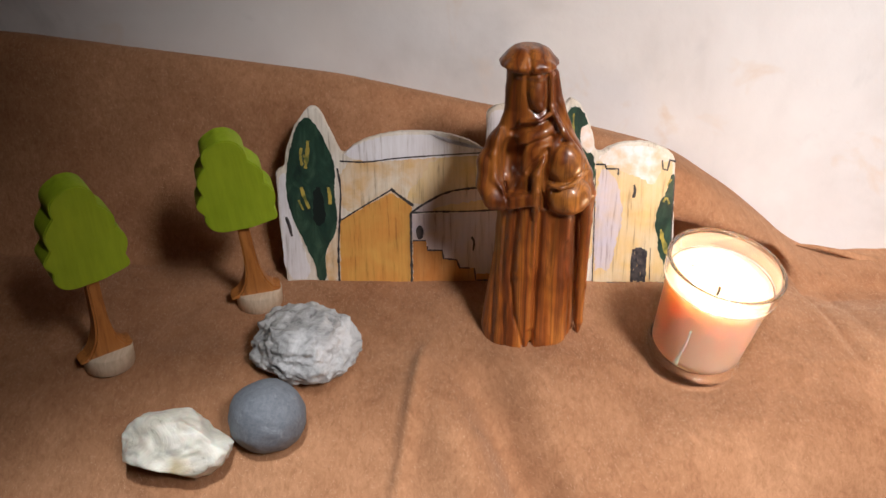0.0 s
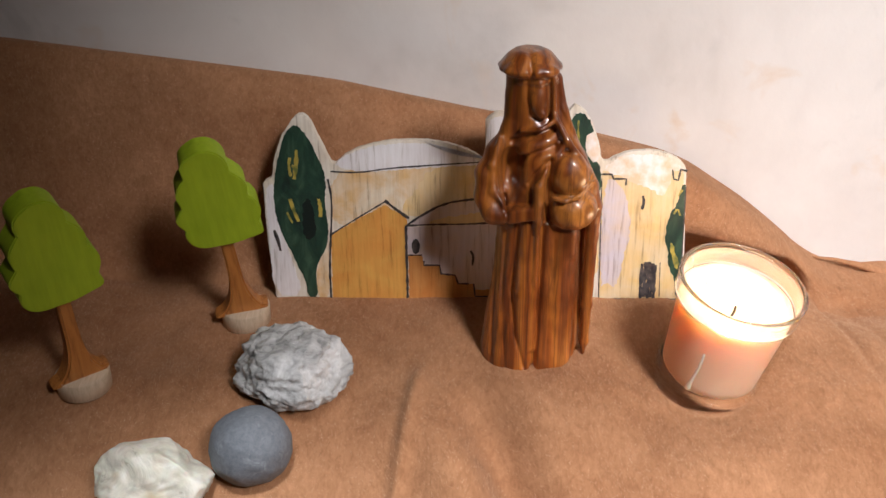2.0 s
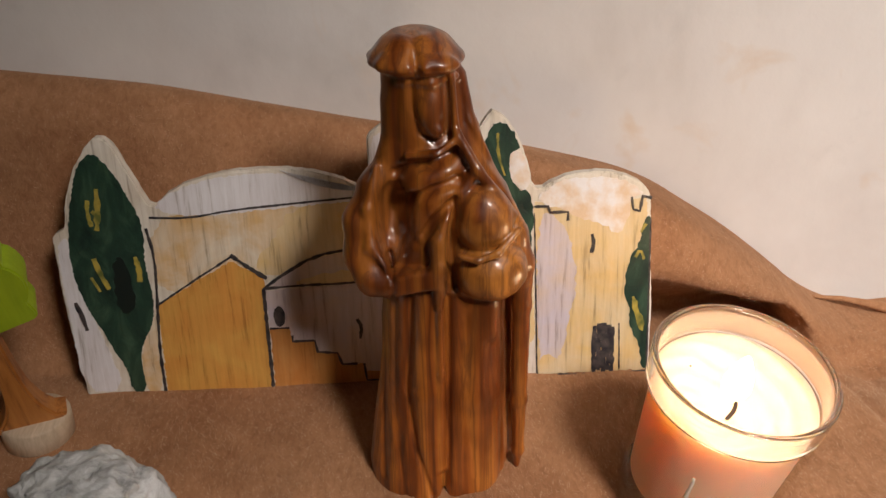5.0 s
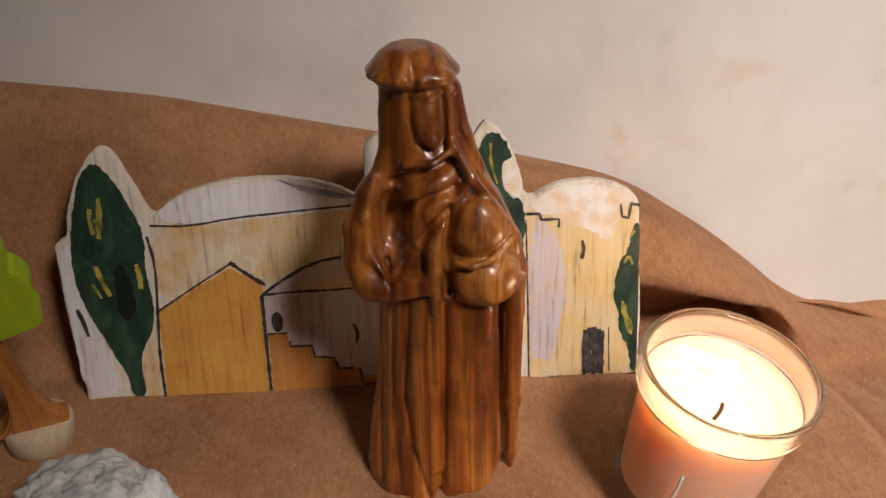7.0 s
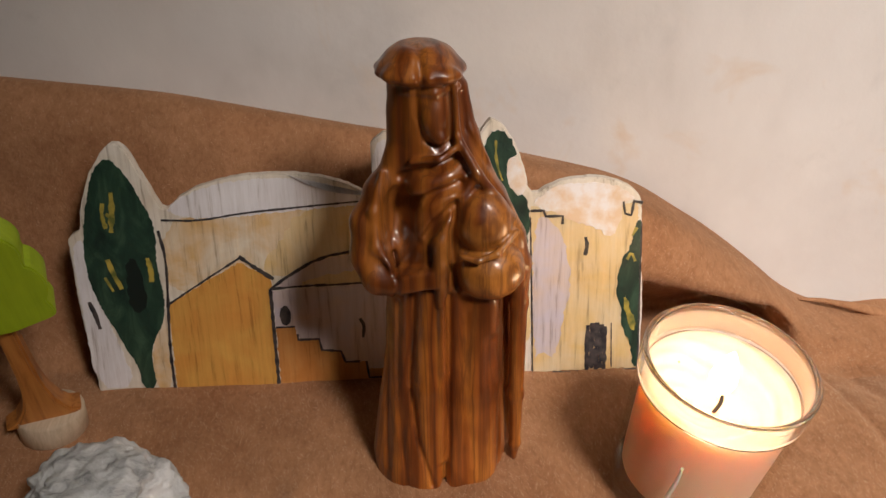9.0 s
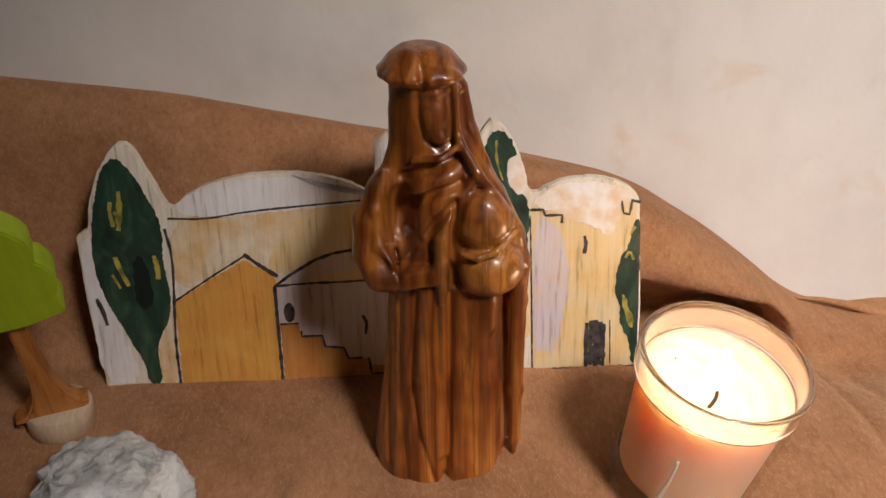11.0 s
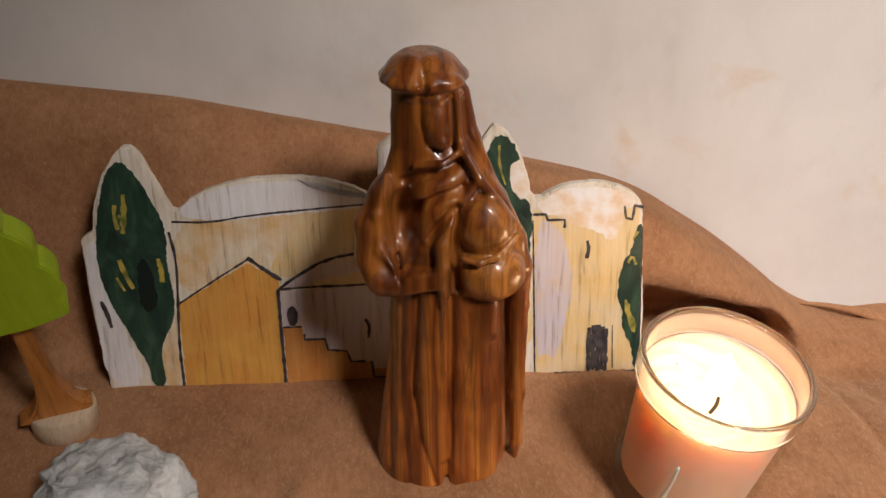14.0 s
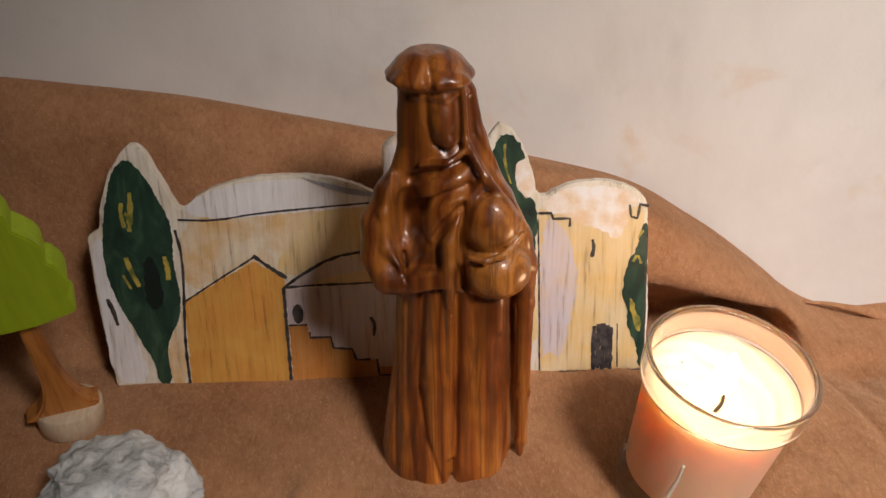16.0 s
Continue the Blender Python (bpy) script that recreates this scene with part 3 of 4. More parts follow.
for k, (pts, w) in enumerate((([(-73, 93), (-74, 87), (-73, 81)], 2.2), ([(-68.5, 98), (-69, 90), (-71, 79)], 2.6), ([(-72, 88), (-70, 86)], 1.6), ([(-74.5, 66), (-73, 59), (-70, 51)], 2.4), ([(-77, 57), (-74, 50)], 1.3), ([(-56.5, 66), (-55.5, 60), (-56, 54)], 2.6), ([(166, 56), (168, 60), (170, 55)], 1.5), ([(168, 68), (170, 72)], 1.4), ([(104, 116), (104, 106), (107, 97)], 1.3))):
    stroke("yellow_dab", pts, w, 50 + k, leaf_yellow, 7.5)
for k, pts in enumerate(([(166, 38), (168, 33), (172, 22), (171, 17), (168, 24), (165, 34)],)):
    patch("yellow_dab", pts, leaf_yellow, 7.5, 58 + k, 0.0009)
patch("dark_hollow", [(-66, 66), (-61, 66), (-60, 55), (-59, 45), (-62, 38), (-67, 40), (-68, 50)], deep_green, 7, 60, 0.001)
# ink lines
stroke("ink_line", [(-48, 84), (-31, 83), (-12, 86), (16, 88), (48, 90)], 1.0, 61)
stroke("ink_line", [(-50, 42), (-33, 53), (-15, 64)], 1.1, 62)
stroke("ink_line", [(-15, 65), (-8, 59), (0, 53)], 2.0, 63)
stroke("ink_line", [(-50, 79), (-48, 65), (-50, 42), (-52, 19), (-52, -3)], 1.5, 64)
stroke("ink_line", [(-2, 48), (-2, 26), (-2, -3)], 1.9, 65)
stroke("ink_line", [(-2, 48), (8, 55), (22, 63), (41, 66), (66, 67)], 1.6, 66)
stroke("ink_line", [(-2, 48), (15, 49), (35, 49), (66, 51)], 1.3, 67)
stroke("ink_line", [(-1, 28), (8, 28)], 0.9, 68)
stroke("ink_line", [(9, 24), (9, 21), (19, 21), (20, 15), (29, 14), (31, 8), (38, 8)], 1.3, 69, rounds=0)
stroke("ink_line", [(41, 8), (42, -1), (56, -1)], 1.2, 70, rounds=0)
stroke("ink_line", [(120, 79), (121, 46), (122, -2)], 0.7, 71)
stroke("ink_line", [(120, 82), (126, 82), (127, 79), (135, 79), (135, 75)], 1.3, 72, rounds=0, layer=7)
stroke("ink_line", [(163, 85), (164, 79), (167, 78), (168, 85), (172, 84)], 1.2, 73, rounds=0, layer=7)
stroke("ink_line", [(160, 23), (161, -1)], 0.6, 74)
stroke("ink_line", [(146, 68), (147, 64), (146, 59)], 1.9, 75)
stroke("ink_line", [(174, -2), (173, 40), (172, 74)], 1.0, 76, layer=7)
stroke("ink_line", [(-86, -3), (-40, -3), (0, -3)], 0.6, 77)
stroke("ink_line", [(0, -3), (80, -3), (174, -3)], 1.0, 78)
patch("painted_window", arc(4, 34, 2.7, 5.2, 0, 360, 14)[:-1], ink, 6, 80, 0.0003)
stroke("painted_window", [(39, 31), (41, 27), (40, 21)], 1.8, 81)
stroke("painted_window", [(-86, 45), (-84, 38), (-83, 31)], 2.2, 82)
for k, dx in enumerate((0, 2.2, 4.4, 6.6, 8.4)):
    stroke("painted_door", [(149 + dx, -2 + 0.7 * (k % 2)), (148.6 + dx, 12), (148.8 + dx, 24 - abs(k - 1.6) * 1.1)], 2.5, 90 + k)
# the lifted paper edge on the dome
bm = bmesh.new()
lift = [bm.verts.new((0.010 + 0.036 * t, -0.0006 - 0.0018 * math.sin(math.pi * t), 0.1035 - 0.011 * t - 0.0022 * math.sin(math.pi * t))) for t in np.linspace(0, 1, 12)]
base = [bm.verts.new((0.010 + 0.036 * t, 0.0002, 0.1030 - 0.0095 * t)) for t in np.linspace(0, 1, 12)]
for i in range(11):
    bm.faces.new((lift[i], lift[i + 1], base[i + 1], base[i]))
bmesh.ops.solidify(bm, geom=bm.faces[:], thickness=0.0004)
part("lifted_paper", bm, sky_white, board, "curled edge of peeling paper")


# ---------------------------------------------------------------- carved wooden figure
def surface_net(field, lo, step):
    """Faces where a sampled field crosses zero, with one vertex in each crossed cell."""
    s = field < 0
    c = [field[i:field.shape[0] - 1 + i, j:field.shape[1] - 1 + j, k:field.shape[2] - 1 + k] for i in (0, 1) for j in (0, 1) for k in (0, 1)]
    neg = sum((a < 0).astype(int) for a in c)
    cell = (neg > 0) & (neg < 8)
    idx = -np.ones(cell.shape, int)
    idx[cell] = np.arange(cell.sum())
    acc = np.zeros((*cell.shape, 3))
    cnt = np.zeros(cell.shape)
    offs = [(i, j, k) for i in (0, 1) for j in (0, 1) for k in (0, 1)]
    for p in range(8):
        for q in range(p + 1, 8):
            d = np.abs(np.subtract(offs[p], offs[q]))
            if d.sum() != 1:
                continue
            a, b = c[p], c[q]
            cross = (a < 0) != (b < 0)
            t = np.where(cross, a / np.where(cross, a - b, 1), 0)
            for ax in range(3):
                acc[..., ax] += np.where(cross, offs[p][ax] + t * (offs[q][ax] - offs[p][ax]), 0)
            cnt += cross
    grid = np.argwhere(cell)
    verts = (grid + acc[cell] / cnt[cell][:, None]) * step + np.array(lo)
    faces = []
    for ax in range(3):
        u, v = [(1, 2), (2, 0), (0, 1)][ax]
        sl0, sl1 = [slice(None)] * 3, [slice(None)] * 3
        sl0[ax], sl1[ax] = slice(0, -1), slice(1, None)
        a, b = s[tuple(sl0)], s[tuple(sl1)]
        for e in np.argwhere(a != b):
            if e[u] < 1 or e[v] < 1 or e[u] >= cell.shape[u] or e[v] >= cell.shape[v]:
                continue
            quad = []
            for du, dv in ((0, 0), (1, 0), (1, 1), (0, 1)):
                w = e.copy()
                w[u] -= du
                w[v] -= dv
                quad.append(idx[tuple(w)])
            faces.append(quad if not a[tuple(e)] else quad[::-1])
    return verts, faces


def smin(a, b, k):
    h = np.clip(0.5 + 0.5 * (b - a) / k, 0, 1)
    return b + (a - b) * h - k * h * (1 - h)


def figure_field(X, Y, Z):
    """The carved figure in millimetres: robe, veil, cap, sleeves and bundle melted together."""
    def egg(c, r):
        q = np.sqrt(((X - c[0]) / r[0]) ** 2 + ((Y - c[1]) / r[1]) ** 2 + ((Z - c[2]) / r[2]) ** 2)
        return (q - 1) * min(r)

    def rod(a, b, ra, rb):
        a, b = np.array(a, float), np.array(b, float)
        d = b - a
        t = np.clip(((X - a[0]) * d[0] + (Y - a[1]) * d[1] + (Z - a[2]) * d[2]) / d.dot(d), 0, 1)
        return np.sqrt((X - a[0] - t * d[0]) ** 2 + (Y - a[1] - t * d[1]) ** 2 + (Z - a[2] - t * d[2]) ** 2) - (ra + (rb - ra) * t)

    zs = [-4, 0, 10, 20, 35, 50, 64, 78, 90, 105, 118, 128, 136, 143, 152, 163, 172, 182]
    left = np.interp(Z, zs, [-33, -33, -33, -31.5, -29.5, -27, -25.5, -25, -24, -23, -22.5, -22, -21.5, -21, -20.5, -21, -21, -20])
    right = np.interp(Z, zs, [22.5, 23, 23.5, 23.5, 23, 22.5, 22, 21.5, 22, 24, 24, 21, 17.5, 14, 10.5, 8, 6.5, 5])
    deep = np.interp(Z, zs, [24, 24, 24, 23, 22, 21, 20, 19.5, 19, 19, 18, 16.5, 15, 13.5, 12.5, 12.5, 12.5, 12.5])
    cx, a = (left + right) / 2, (right - left) / 2
    ang = np.arctan2(Y, X - cx)
    body = (np.sqrt(((X - cx) / a) ** 2 + (Y / deep) ** 2) - 1) * np.minimum(a, deep)
    low = np.clip((86 - Z) / 30, 0, 1) * (0.55 + 0.45 * np.clip((60 - Z) / 50, 0, 1))
    body += low * np.clip((Z + 2) / 14, 0.25, 1) * (0.25 * np.sin(ang * 11 + 0.02 * Z) + 0.16 * np.sin(ang * 27 + 1.0 + 0.035 * Z))
    body = np.maximum(body, np.maximum(Z - 182, 2 - Z))
    f = body

    def chain(pts, k):
        """Rods end to end through (x, y, z, radius)."""
        nonlocal f
        for p, q in zip(pts, pts[1:]):
            f = smin(f, rod(p[:3], q[:3], p[3], q[3]), k)

    # hanging panels of the cloak
    chain([(-7.5, -14.5, 96, 4.6), (-9.2, -15.5, 52, 6.6), (-8.6, -17.0, 28, 5.6), (-6.8, -19.5, 9, 2.6)], 1.6)
    chain([(-3.4, -19.5, 100, 1.5), (-3.2, -20.4, 62, 1.5), (-4.6, -20.6, 22, 1.2)], 1.8)
    chain([(11.5, -11.0, 92, 8.2), (9.6, -11.5, 50, 10.0), (8.0, -12.0, 8, 10.8)], 1.8)
    chain([(15.0, -17.5, 90, 3.2), (15.0, -18.0, 78, 2.0)], 4)
    chain([(18.5, -5, 129, 4.4), (24.6, -8, 114, 5.0), (27.4, -9, 102, 4.7), (28.0, -8, 84, 3.4), (27.4, -7.5, 40, 3.3), (27.6, -7.0, 14, 2.4), (27.2, -7, 6, 1.2)], 2.2)
    # chest under the mantle, shoulders and veil
    f = smin(f, egg((-1.5, -6.5, 131), (15.0, 13.2, 20)), 3)
    chain([(-15.6, -2, 162, 4.4), (-17.2, -2, 147, 3.8), (-24.2, -3, 132, 6.2), (-29.4, -5, 120, 7.2)], 4)
    chain([(-16, 4, 140, 6.0), (-23, 4, 106, 8.0)], 3)
    chain([(13, 4, 132, 6.0), (22.5, 3, 102, 6.5), (23, 3, 12, 5.0)], 3)
    chain([(6.0, -3.5, 172, 2.2), (8.6, -4.5, 154, 2.7), (17.5, -6, 131, 4.4)], 4)
    chain([(2.4, -11.6, 176, 1.5), (3.6, -12.8, 157, 1.6)], 0.8)
    chain([(3.8, -13.6, 156, 1.7), (11, -17.0, 143, 1.9), (22.5, -17.0, 126, 2.2)], 1.6)
    f = smin(f, egg((-4.5, -7.5, 117), (10, 11.0, 17)), 3)
    # sleeve that bends round to the hand
    chain([(-29.4, -5, 120, 7.2), (-29.8, -8, 108, 7.3), (-26.5, -12.5, 100.5, 6.6), (-19, -16.5, 99.5, 5.0)], 3)
    chain([(-24.0, -8.2, 142, 0.8), (-27.6, -11.4, 127, 1.2), (-27.0, -14.4, 114, 1.6), (-20.5, -18.6, 107.0, 1.6)], 3)
    hand = np.sqrt(np.maximum(np.abs(X + 12.5) - 7.2, 0) ** 2 + np.maximum(np.abs(Y + 17.5 + 0.18 * (X + 12.5)) - 3.6, 0) ** 2 + np.maximum(np.abs(Z - 102.3 - 0.24 * (X + 12.5)) - 2.4, 0) ** 2) - 1.7
    f = smin(f, hand, 1.2)
    chain([(-21.5, -17.0, 95.5, 1.5), (-20.0, -20.2, 101, 1.5)], 1.2)
    # face, chin and collar
    f = smin(f, egg((-4.4, -8.6, 163.5), (6.6, 7.4, 11.4)), 2.0)
    f = smin(f, egg((-2.4, -14.4, 156.4), (2.6, 2.0, 2.6)), 2)
    chain([(-13, -12.2, 147, 1.1), (-3, -16.6, 149.5, 1.5), (4.2, -14.6, 153.5, 1.2)], 1.2)
    # mantle edge that crosses the chest and hangs down the front
    chain([(9.5, -15.5, 141, 1.6), (2.5, -18.5, 131, 2.0), (-3.6, -20.5, 118, 2.9), (-3.2, -21.6, 108, 2.9), (-3.0, -20.6, 92, 1.8)], 2)
    # cap with a soft brim
    cap = np.maximum(egg((-8.7, -1, 180.0), (14.2, 14.6, 8.8)), Z - 187.6)
    brim = egg((-8.6, -2, 178.6), (16.4, 16.2, 3.6))
    cap = np.maximum(smin(cap, brim, 2.4), 174.0 - Z + 0.04 * (X + 8))
    f = smin(f, cap, 0.7)
    f = smin(f, egg((-2.5, -13.2, 179.0), (6.4, 3.6, 3.2)), 2)
    f = smin(f, egg((-15.0, -11.0, 179.4), (5.6, 3.8, 3.2)), 2)
    chain([(-14, -9.6, 173, 1.9), (-4, -13.4, 173, 2.0), (4, -9.6, 174, 1.6)], 1)
    # the wrapped bundle
    f = smin(f, egg((13.0, -16.8, 124.5), (10.6, 9.2, 12.6)), 1.2)
    f = smin(f, egg((15.0, -16.8, 104.5), (13.8, 12.0, 11.8)), 1.2)
    chain([(2.8, -25.6, 115, 1.1), (10, -27.6, 113.6, 1.3), (17, -26.8, 115.6, 1.3), (25, -20.5, 121.5, 1.2)], 1.4)
    # hollows and knife grooves

    def cut(g, k):
        nonlocal f
        f = -smin(-f, g, k)

    def groove(line, w, deep_mm):
        nonlocal f
        d2 = np.full_like(X, 1e9)
        for (x0, z0), (x1, z1) in zip(line, line[1:]):
            t = np.clip(((X - x0) * (x1 - x0) + (Z - z0) * (z1 - z0)) / ((x1 - x0) ** 2 + (z1 - z0) ** 2), 0, 1)
            d2 = np.minimum(d2, (X - x0 - t * (x1 - x0)) ** 2 + (Z - z0 - t * (z1 - z0)) ** 2)
        f = f + deep_mm * np.exp(-d2 / (w * w)) * np.clip(-(Y + 2) / 6, 0, 1)

    cut(egg((-18.6, -20, 124), (6.6, 18.5, 17.5)), 1.6)
    cut(rod((21.8, -19, 94), (22.6, -16, 34), 2.2, 1.2), 1.2)
    groove([(-0.4, 94), (-0.6, 66), (-1.8, 24), (-3.6, 3)], 1.3, 2.4)
    groove([(-3.6, 14), (-3.8, 0)], 2.4, 2.4)
    groove([(-13.6, 94), (-16.4, 54), (-14.0, 26), (-8.5, 6)], 1.2, 1.5)
    groove([(6.4, 86), (6.8, 60), (7.2, 34), (8.6, 14)], 0.7, 0.5)
    groove([(-19.5, 88), (-21.5, 40), (-19, 4)], 1.1, 0.8)
    groove([(-24, 86), (-27.0, 10)], 1.3, 1.0)
    groove([(14, 72), (15.0, 20)], 0.8, 0.25)
    groove([(-10.6, 174), (-10.4, 164), (-8.2, 155.0), (-3.0, 151.6), (1.6, 155), (1.6, 174)], 1.0, 1.0)
    groove([(6.0, 170), (7.0, 157), (14.5, 144), (25, 129)], 1.1, 1.3)
    groove([(-15.5, 170), (-16.5, 152)], 1.4, 0.5)
    groove([(-17, 139.5), (-11, 143), (-5, 144.8), (2, 147.4)], 1.7, 2.3)
    groove([(-16, 127), (-10.5, 133), (-4, 136.8), (4, 139.4)], 1.8, 2.8)
    groove([(-8.4, 119), (-4, 126), (1, 131.6)], 1.6, 2.2)
    groove([(-16, 118), (-10, 116)], 2.0, 0.8)
    groove([(3.0, 133), (1.2, 122), (1.4, 110), (2.6, 98)], 1.4, 2.2)
    groove([(-20.6, 108), (-19.6, 101), (-20.4, 95)], 0.9, 1.0)
    groove([(-9.5, 189), (-8.6, 177)], 1.5, 1.0)
    f = f + 0.12 * np.sin(X * 0.7 + Z * 0.25) * np.sin(Y * 0.6 + Z * 0.3)
    return f


STEP = 0.78
ax_x, ax_y, ax_z = np.arange(-42, 41, STEP), np.arange(-39, 35, STEP), np.arange(-3.2, 193, STEP)
gx, gy, gz = np.meshgrid(ax_x, ax_y, ax_z, indexing="ij")
sv, sf = surface_net(figure_field(gx, gy, gz), (ax_x[0], ax_y[0], ax_z[0]), STEP)
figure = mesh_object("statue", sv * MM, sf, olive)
figure.matrix_world = pose(0.078, 0.549, -0.0105)
tagged(figure, "glossy varnished olive-wood robed statuette holding a bundle, standing on the blanket", "statue")


# ---------------------------------------------------------------- candle in a glass
CANDLE_AT = Matrix.Translation((0.1738, 0.5285, -0.0165)) @ Matrix.Rotation(radians(8.4), 4, "Y") @ Matrix.Rotation(radians(10.5), 4, "X") @ Matrix.Translation((0, 0, -0.005))
candle = empty("candle", CANDLE_AT, "lit peach wax candle burning in a clear glass tumbler", "candle")
GH, R0, R1 = 0.0826, 0.0280, 0.0348


def wall_r(z):
    return R0 + (R1 - R0) * (z / GH) ** 0.9


prof = [(wall_r(z), z) for z in np.linspace(0.0155, GH - 0.0129, 14)] + [(wall_r(z) - 0.0025, z) for z in np.linspace(GH - 0.0129, 0.0155, 14)]
tumbler = part("glass", lathe(prof, 96, True), glass_mat, candle, "clear glass wall of the tumbler")
tumbler.visible_shadow = False
prof = [(0.0, 0.0022), (0.019, 0.0016), (0.0240, 0.0002), (0.0262, 0.0008), (0.0275, 0.0032)] + [(wall_r(z), z) for z in np.linspace(0.008, 0.0153, 5)]
prof += [(0.0258, 0.0153), (0.0240, 0.0147), (0.016, 0.0138), (0.0, 0.0134)]
foot = part("glass_base", lathe(prof, 96), base_glass, candle, "thick clear glass base")
foot.visible_shadow = False
LIP = GH - 0.0127
prof = [(wall_r(z), z) for z in np.linspace(LIP, GH - 0.0012, 9)]
prof += [(R1 - 0.0013 + 0.0013 * math.cos(a), GH - 0.0012 + 0.0013 * math.sin(a)) for a in np.linspace(0.3, 2.85, 8)]
prof += [(wall_r(z) - 0.0026, z) for z in np.linspace(GH - 0.0012, LIP, 9)]
lip = part("rim", lathe(prof, 96, True), rim_mat, candle, "rounded glass rim catching the light")
lip.visible_shadow = False
WT = 0.0700
prof = [(0.0, 0.0142), (0.016, 0.0146), (0.0237, 0.0163)] + [(wall_r(z) - 0.00275, z) for z in np.linspace(0.0205, WT - 0.001, 14)]
prof += [(wall_r(WT) - 0.0034, WT)] + [(r, WT - 0.0072 * smooth(0.029, 0.009, r)) for r in np.linspace(0.029, 0.001, 22)] + [(0.0, WT - 0.0072)]
bm = lathe(prof, 96)
for v in bm.verts:
    if v.co.z > WT - 0.009:
        v.co.z += 0.0016 * noise.noise(v.co * 70)
        v.co.z += 0.0034 * smooth(0.004, 0.024, v.co.x + 0.6 * v.co.y) * smooth(0.0335, 0.024, math.hypot(v.co.x, v.co.y))
        v.co.z += 0.0007 * math.sin(900 * math.hypot(v.co.x + 0.012, v.co.y + 0.006)) * smooth(0.010, 0.016, math.hypot(v.co.x, v.co.y)) * smooth(0.032, 0.026, math.hypot(v.co.x, v.co.y))
part("wax", bm, wax_mat, candle)
prof = [(wall_r(z) - 0.0027, z) for z in np.linspace(WT - 0.001, GH - 0.002, 6)] + [(wall_r(z) - 0.0029, z) for z in np.linspace(GH - 0.002, WT - 0.001, 6)]
film = part("wax_film", lathe(prof, 96, True), film_mat, candle, "thin cloudy film of wax inside the rim")
film.visible_shadow = False
bm = bmesh.new()
path = [Vector((-0.0002 + 0.0012 * math.sin(3 * t), 0, -0.0005 + 0.0105 * t)) for t in np.linspace(0, 1, 9)]
rings = []
for i, p in enumerate(path):
    r = 0.00085 * (1.0 if i < 7 else 0.8)
    rings.append([bm.verts.new(p + Vector((r * math.cos(a), r * math.sin(a), 0))) for a in np.linspace(0, 2 * math.pi, 9)[:-1]])
for p, q in zip(rings, rings[1:]):
    for i in range(8):
        bm.faces.new((p[i], p[(i + 1) % 8], q[(i + 1) % 8], q[i]))
bm.faces.new(rings[-1])
wick = part("wick", bm, wick_mat, candle, "short charred wick")
WICK = Vector((-0.0030, -0.0075, WT - 0.0072))
wick.location = WICK
bm = lathe([(0.0, 0.0), (0.0024, 0.0012), (0.0046, 0.0045), (0.0054, 0.008), (0.0046, 0.013), (0.0030, 0.0175), (0.0012, 0.021), (0.0, 0.0225)], 20)
flame = part("flame", bm, flame_mat, candle, "bright yellow-white flame")
flame.location = WICK + Vector((0.0, 0.0036, 0.006))
flame.visible_shadow = False
flame_lamp.matrix_world = Matrix.Translation(CANDLE_AT @ (flame.location + Vector((0, 0, 0.015))))


def on_wall(angle, z, inset):
    a = radians(angle)
    r = wall_r(z) - inset
    return Vector((r * math.cos(a), r * math.sin(a), z))


# wax run down the outside of the wax, seen through the glass
bm = bmesh.new()
rings = []
for t in np.linspace(0, 1, 16):
    z = 0.052 - 0.030 * t
    ang = -122 - 3 * t + 0.8 * math.sin(5 * t)
    w = 0.0006 + 0.0005 * t + (0.0007 * gauss(t - 0.93, 0.09))
    c = on_wall(ang, z, -0.0002)
    tang = Vector((-math.sin(radians(ang)), math.cos(radians(ang)), 0))
    outw = Vector((math.cos(radians(ang)), math.sin(radians(ang)), 0))
    rings.append([bm.verts.new(c + tang * (w * math.cos(a)) + outw * (0.0004 * math.sin(a))) for a in np.linspace(0, 2 * math.pi, 9)[:-1]])
for p, q in zip(rings, rings[1:]):
    for i in range(8):
        bm.faces.new((p[i], p[(i + 1) % 8], q[(i + 1) % 8], q[i]))
bm.faces.new(rings[0])
bm.faces.new(rings[-1])
part("wax_drip", bm, drip_mat, candle, "pale run of wax down the side")
for k, (ax, ay, r) in enumerate(((0.016, 0.013, 0.0011), (0.019, 0.006, 0.0005), (0.011, 0.017, 0.0005), (-0.014, 0.013, 0.0004))):
    bm = bmesh.new()
    bmesh.ops.create_icosphere(bm, subdivisions=2, radius=r)
    for v in bm.verts:
        v.co *= 1 + 0.5 * noise.noise(v.co * 900 + Vector((k, 0, 0)))
    crumb = part("wick_crumb", bm, wick_mat, candle)
    crumb.location = (ax, ay, WT - 0.0016)
for k, (a0, a1, z) in enumerate(((118, 160, 0.0675), (-62, -8, 0.0705), (-75, -40, 0.0765))):
    bm = bmesh.new()
    prev = None
    for t in np.linspace(0, 1, 24):
        ang, w = a0 + (a1 - a0) * t, 0.00022 * (0.4 + math.sin(math.pi * t))
        zz = z + 0.0006 * math.sin(7 * t + k)
        pair = (bm.verts.new(on_wall(ang, zz - w, 0.0029)), bm.verts.new(on_wall(ang, zz + w, 0.0029)))
        if prev:
            bm.faces.new((prev[0], pair[0], pair[1], prev[1]))
        prev = pair
    bmesh.ops.solidify(bm, geom=bm.faces[:], thickness=0.0002)
    part("soot_line", bm, soot_mat, candle, "thin brown soot line inside the glass")


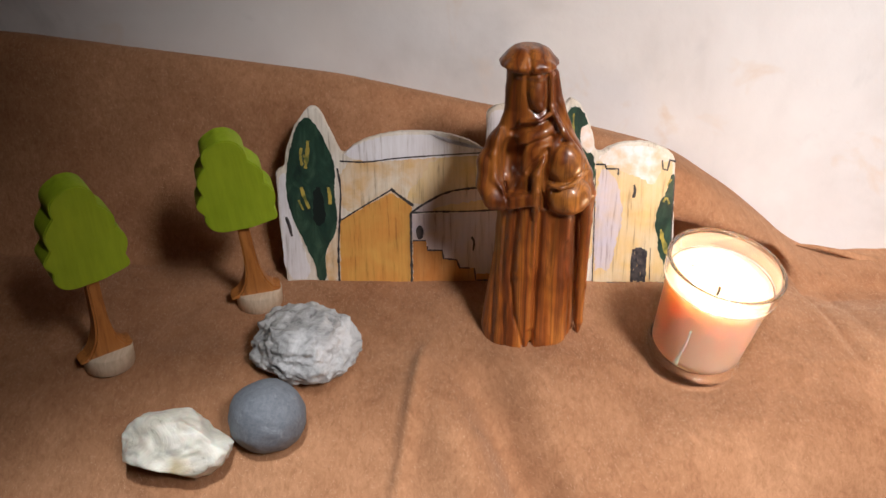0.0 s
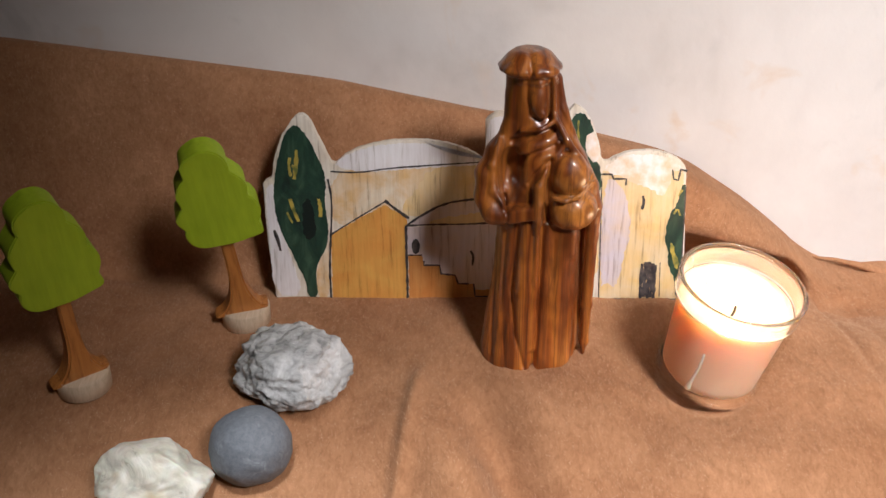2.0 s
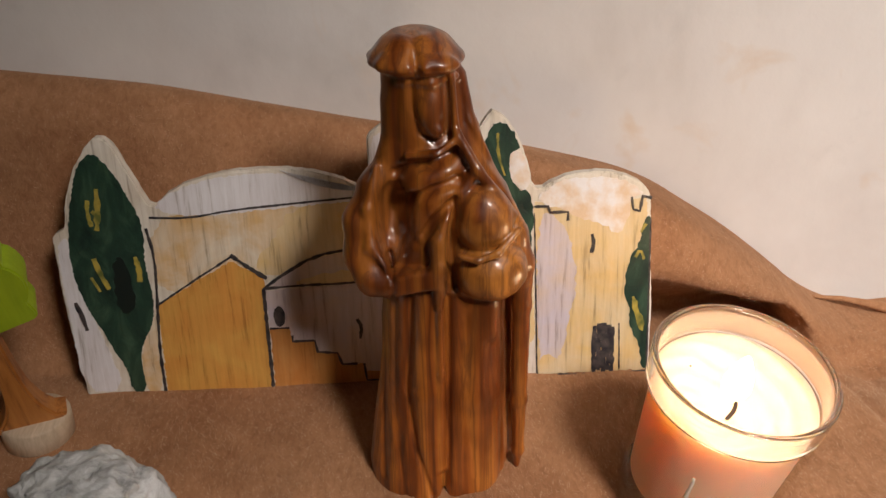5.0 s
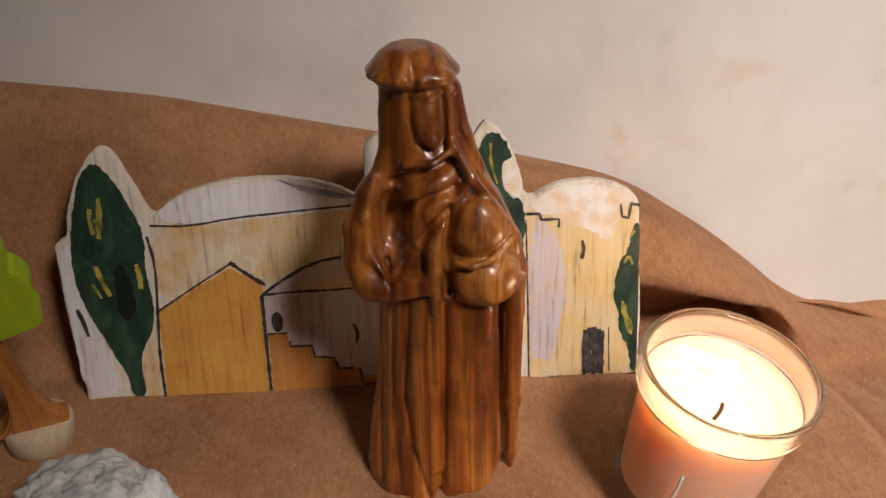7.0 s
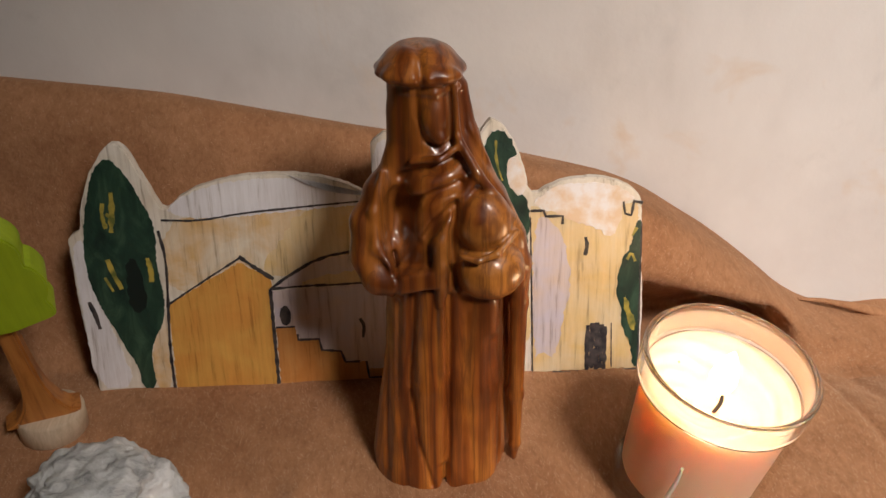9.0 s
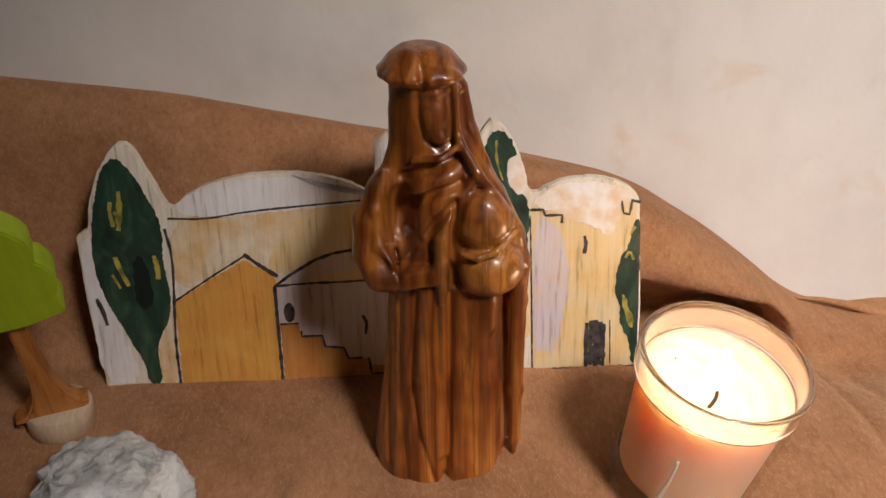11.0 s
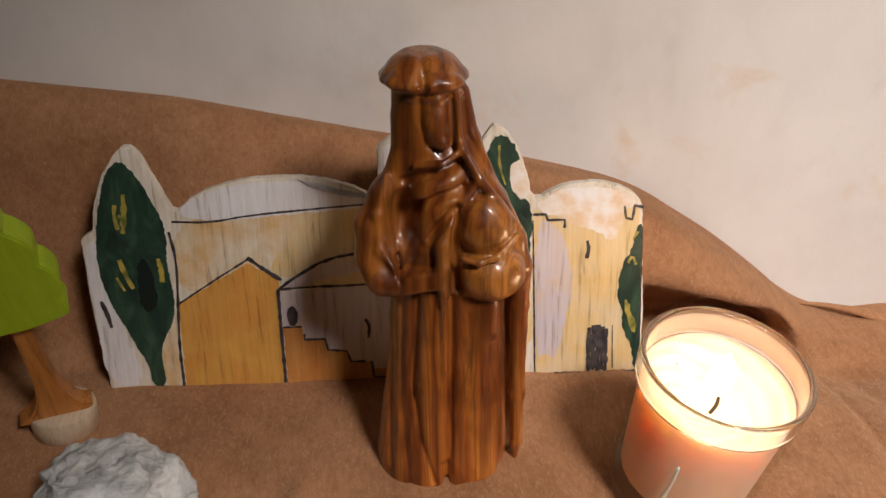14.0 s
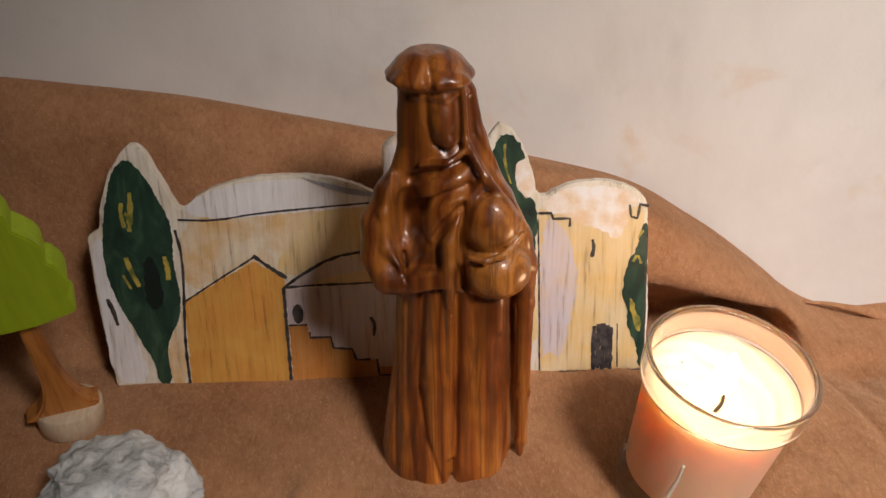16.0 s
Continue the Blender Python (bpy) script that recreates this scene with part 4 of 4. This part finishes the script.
# ---------------------------------------------------------------- toy trees
def crown_outline(w, h, lobes, lean):
    """A scalloped leaf crown: broad below, narrow and rounded above."""
    pts = []
    n = 168
    for i in range(n):
        a = 2 * math.pi * i / n - math.pi / 2
        s, c = math.sin(a), math.cos(a)
        up = (abs(s) ** 0.8 * (1 if s > 0 else -1) + 1) / 2
        half = w * (1.0 - 0.60 * up ** 1.15)
        x = half * abs(c) ** 0.62 * (1 if c > 0 else -1)
        wave = abs(math.sin(lobes * math.pi * up + (0.5 if c > 0 else 1.1)))
        x += (1 if c > 0 else -1) * 0.0032 * (wave - 0.5) * min(1, abs(c) * 2.2)
        z = h * up + 0.0016 * math.cos(5 * a) * (1 if s < 0 else 0.3)
        pts.append((x + lean * h * up * (up - 0.3), z - 0.13 * x))
    return pts


def trunk_outline():
    """A stem that flares into two roots, the outer one hooked."""
    right = [(0.0043 - 0.0008 * t + 0.0095 * (1 - t) ** 6.0, 0.0120 + 0.064 * t) for t in np.linspace(0, 1, 18)]
    left = [(-0.0042 + 0.0006 * t - 0.0115 * (1 - t) ** 6.5, 0.0120 + 0.064 * t) for t in np.linspace(1, 0, 18)]
    return [(0.0, 0.0120)] + [(0.0138, 0.0120), (0.0150, 0.0145)] + right[1:] + left[:-1] + [(-0.0172, 0.0125), (-0.0140, 0.0120)]


def toy_tree(m, label):
    tree = empty("toy_tree", m, label, "toy tree", "toy trees")
    bm = slab([(x, z + 0.0725) for x, z in crown_outline(0.0262, 0.0670, 3.6, -0.03)], -0.0075, 0.0075, 0.0007)
    part("crown", bm, leaf_green, tree, "lime-green stained flat crown", smooth=False)
    bm = slab(trunk_outline(), -0.0045, 0.0065, 0.0012)
    for v in bm.verts:
        v.co.y *= 1.0 - 0.25 * min(1.0, (v.co.z - 0.012) / 0.04)
    part("trunk", bm, trunk_mat, tree, "orange-brown stained trunk with flared roots", smooth=False)
    bm = lathe([(0.0, 0.0), (0.0140, 0.0), (0.0149, 0.0008), (0.0151, 0.0112), (0.0144, 0.0122), (0.0, 0.0124)], 48)
    disc = part("base", bm, beech, tree, "pale beech disc")
    disc.matrix_local = Matrix.Translation((0, 0, 0.0004)) @ (m.to_3x3().inverted() @ Matrix.Rotation(radians(3), 3, "X")).to_4x4()
    return tree


toy_tree(pose(-0.1810, 0.509, -0.0085, 13, -5.0, 38), "flat wooden toy tree, lime crown, brown trunk, beside the pale stones")
toy_tree(pose(-0.1020, 0.5780, -0.0062, 15, -6.0, 17) @ Matrix.Diagonal((1.02, 1.0, 1.005, 1.0)), "flat wooden toy tree, lime crown, brown trunk, beside the board")


# ---------------------------------------------------------------- stones
def stone(name, at, size, seed, mat, rough, fine, sub, label, squash=1.0, turn=0, flats=0):
    bm = bmesh.new()
    bmesh.ops.create_icosphere(bm, subdivisions=sub, radius=1)
    rnd = random.Random(seed)
    planes = [(Vector((rnd.gauss(0, 1), rnd.gauss(0, 1), rnd.gauss(0, 1))).normalized(), rnd.uniform(0.66, 0.9)) for _ in range(flats)]
    for v in bm.verts:
        d = v.co.normalized()
        p = d * 1.0
        for n, h in planes:
            over = p.dot(n) - h
            if over > 0:
                p -= n * over * 0.85
        p *= 1 + rough * noise.fractal(d * 1.6 + Vector((seed, 0, 0)), 1.0, 2.0, 3) + fine * noise.fractal(d * 6 + Vector((0, seed, 0)), 0.9, 2.1, 4)
        if p.z < -0.72 * squash:
            p.z = -0.72 * squash + (p.z + 0.72 * squash) * 0.25
        v.co = Vector((p.x * size[0], p.y * size[1], p.z * size[2]))
    low = min(v.co.z for v in bm.verts)
    ob = part(name, bm, mat, None)
    ob.matrix_world = pose(at[0], at[1], at[2] - low, 0, 0, turn)
    return tagged(ob, label, "stone", "stones")


stone("stone", (-0.0625, 0.5135, -0.0130), (0.0330, 0.0285, 0.0215), 5, rough_stone, 0.11, 0.075, 6, "rough pitted light grey limestone lump", turn=-14, flats=4)
stone("pebble", (-0.0768, 0.4605, -0.0258), (0.0221, 0.0215, 0.0200), 3, blue_stone, 0.05, 0.006, 5, "smooth round blue-grey pebble with pale specks")
stone("stone", (-0.1258, 0.4425, -0.0300), (0.0325, 0.021, 0.0175), 12, white_stone, 0.14, 0.022, 5, "cream and white quartz stone with brown veins", turn=-6, flats=6)
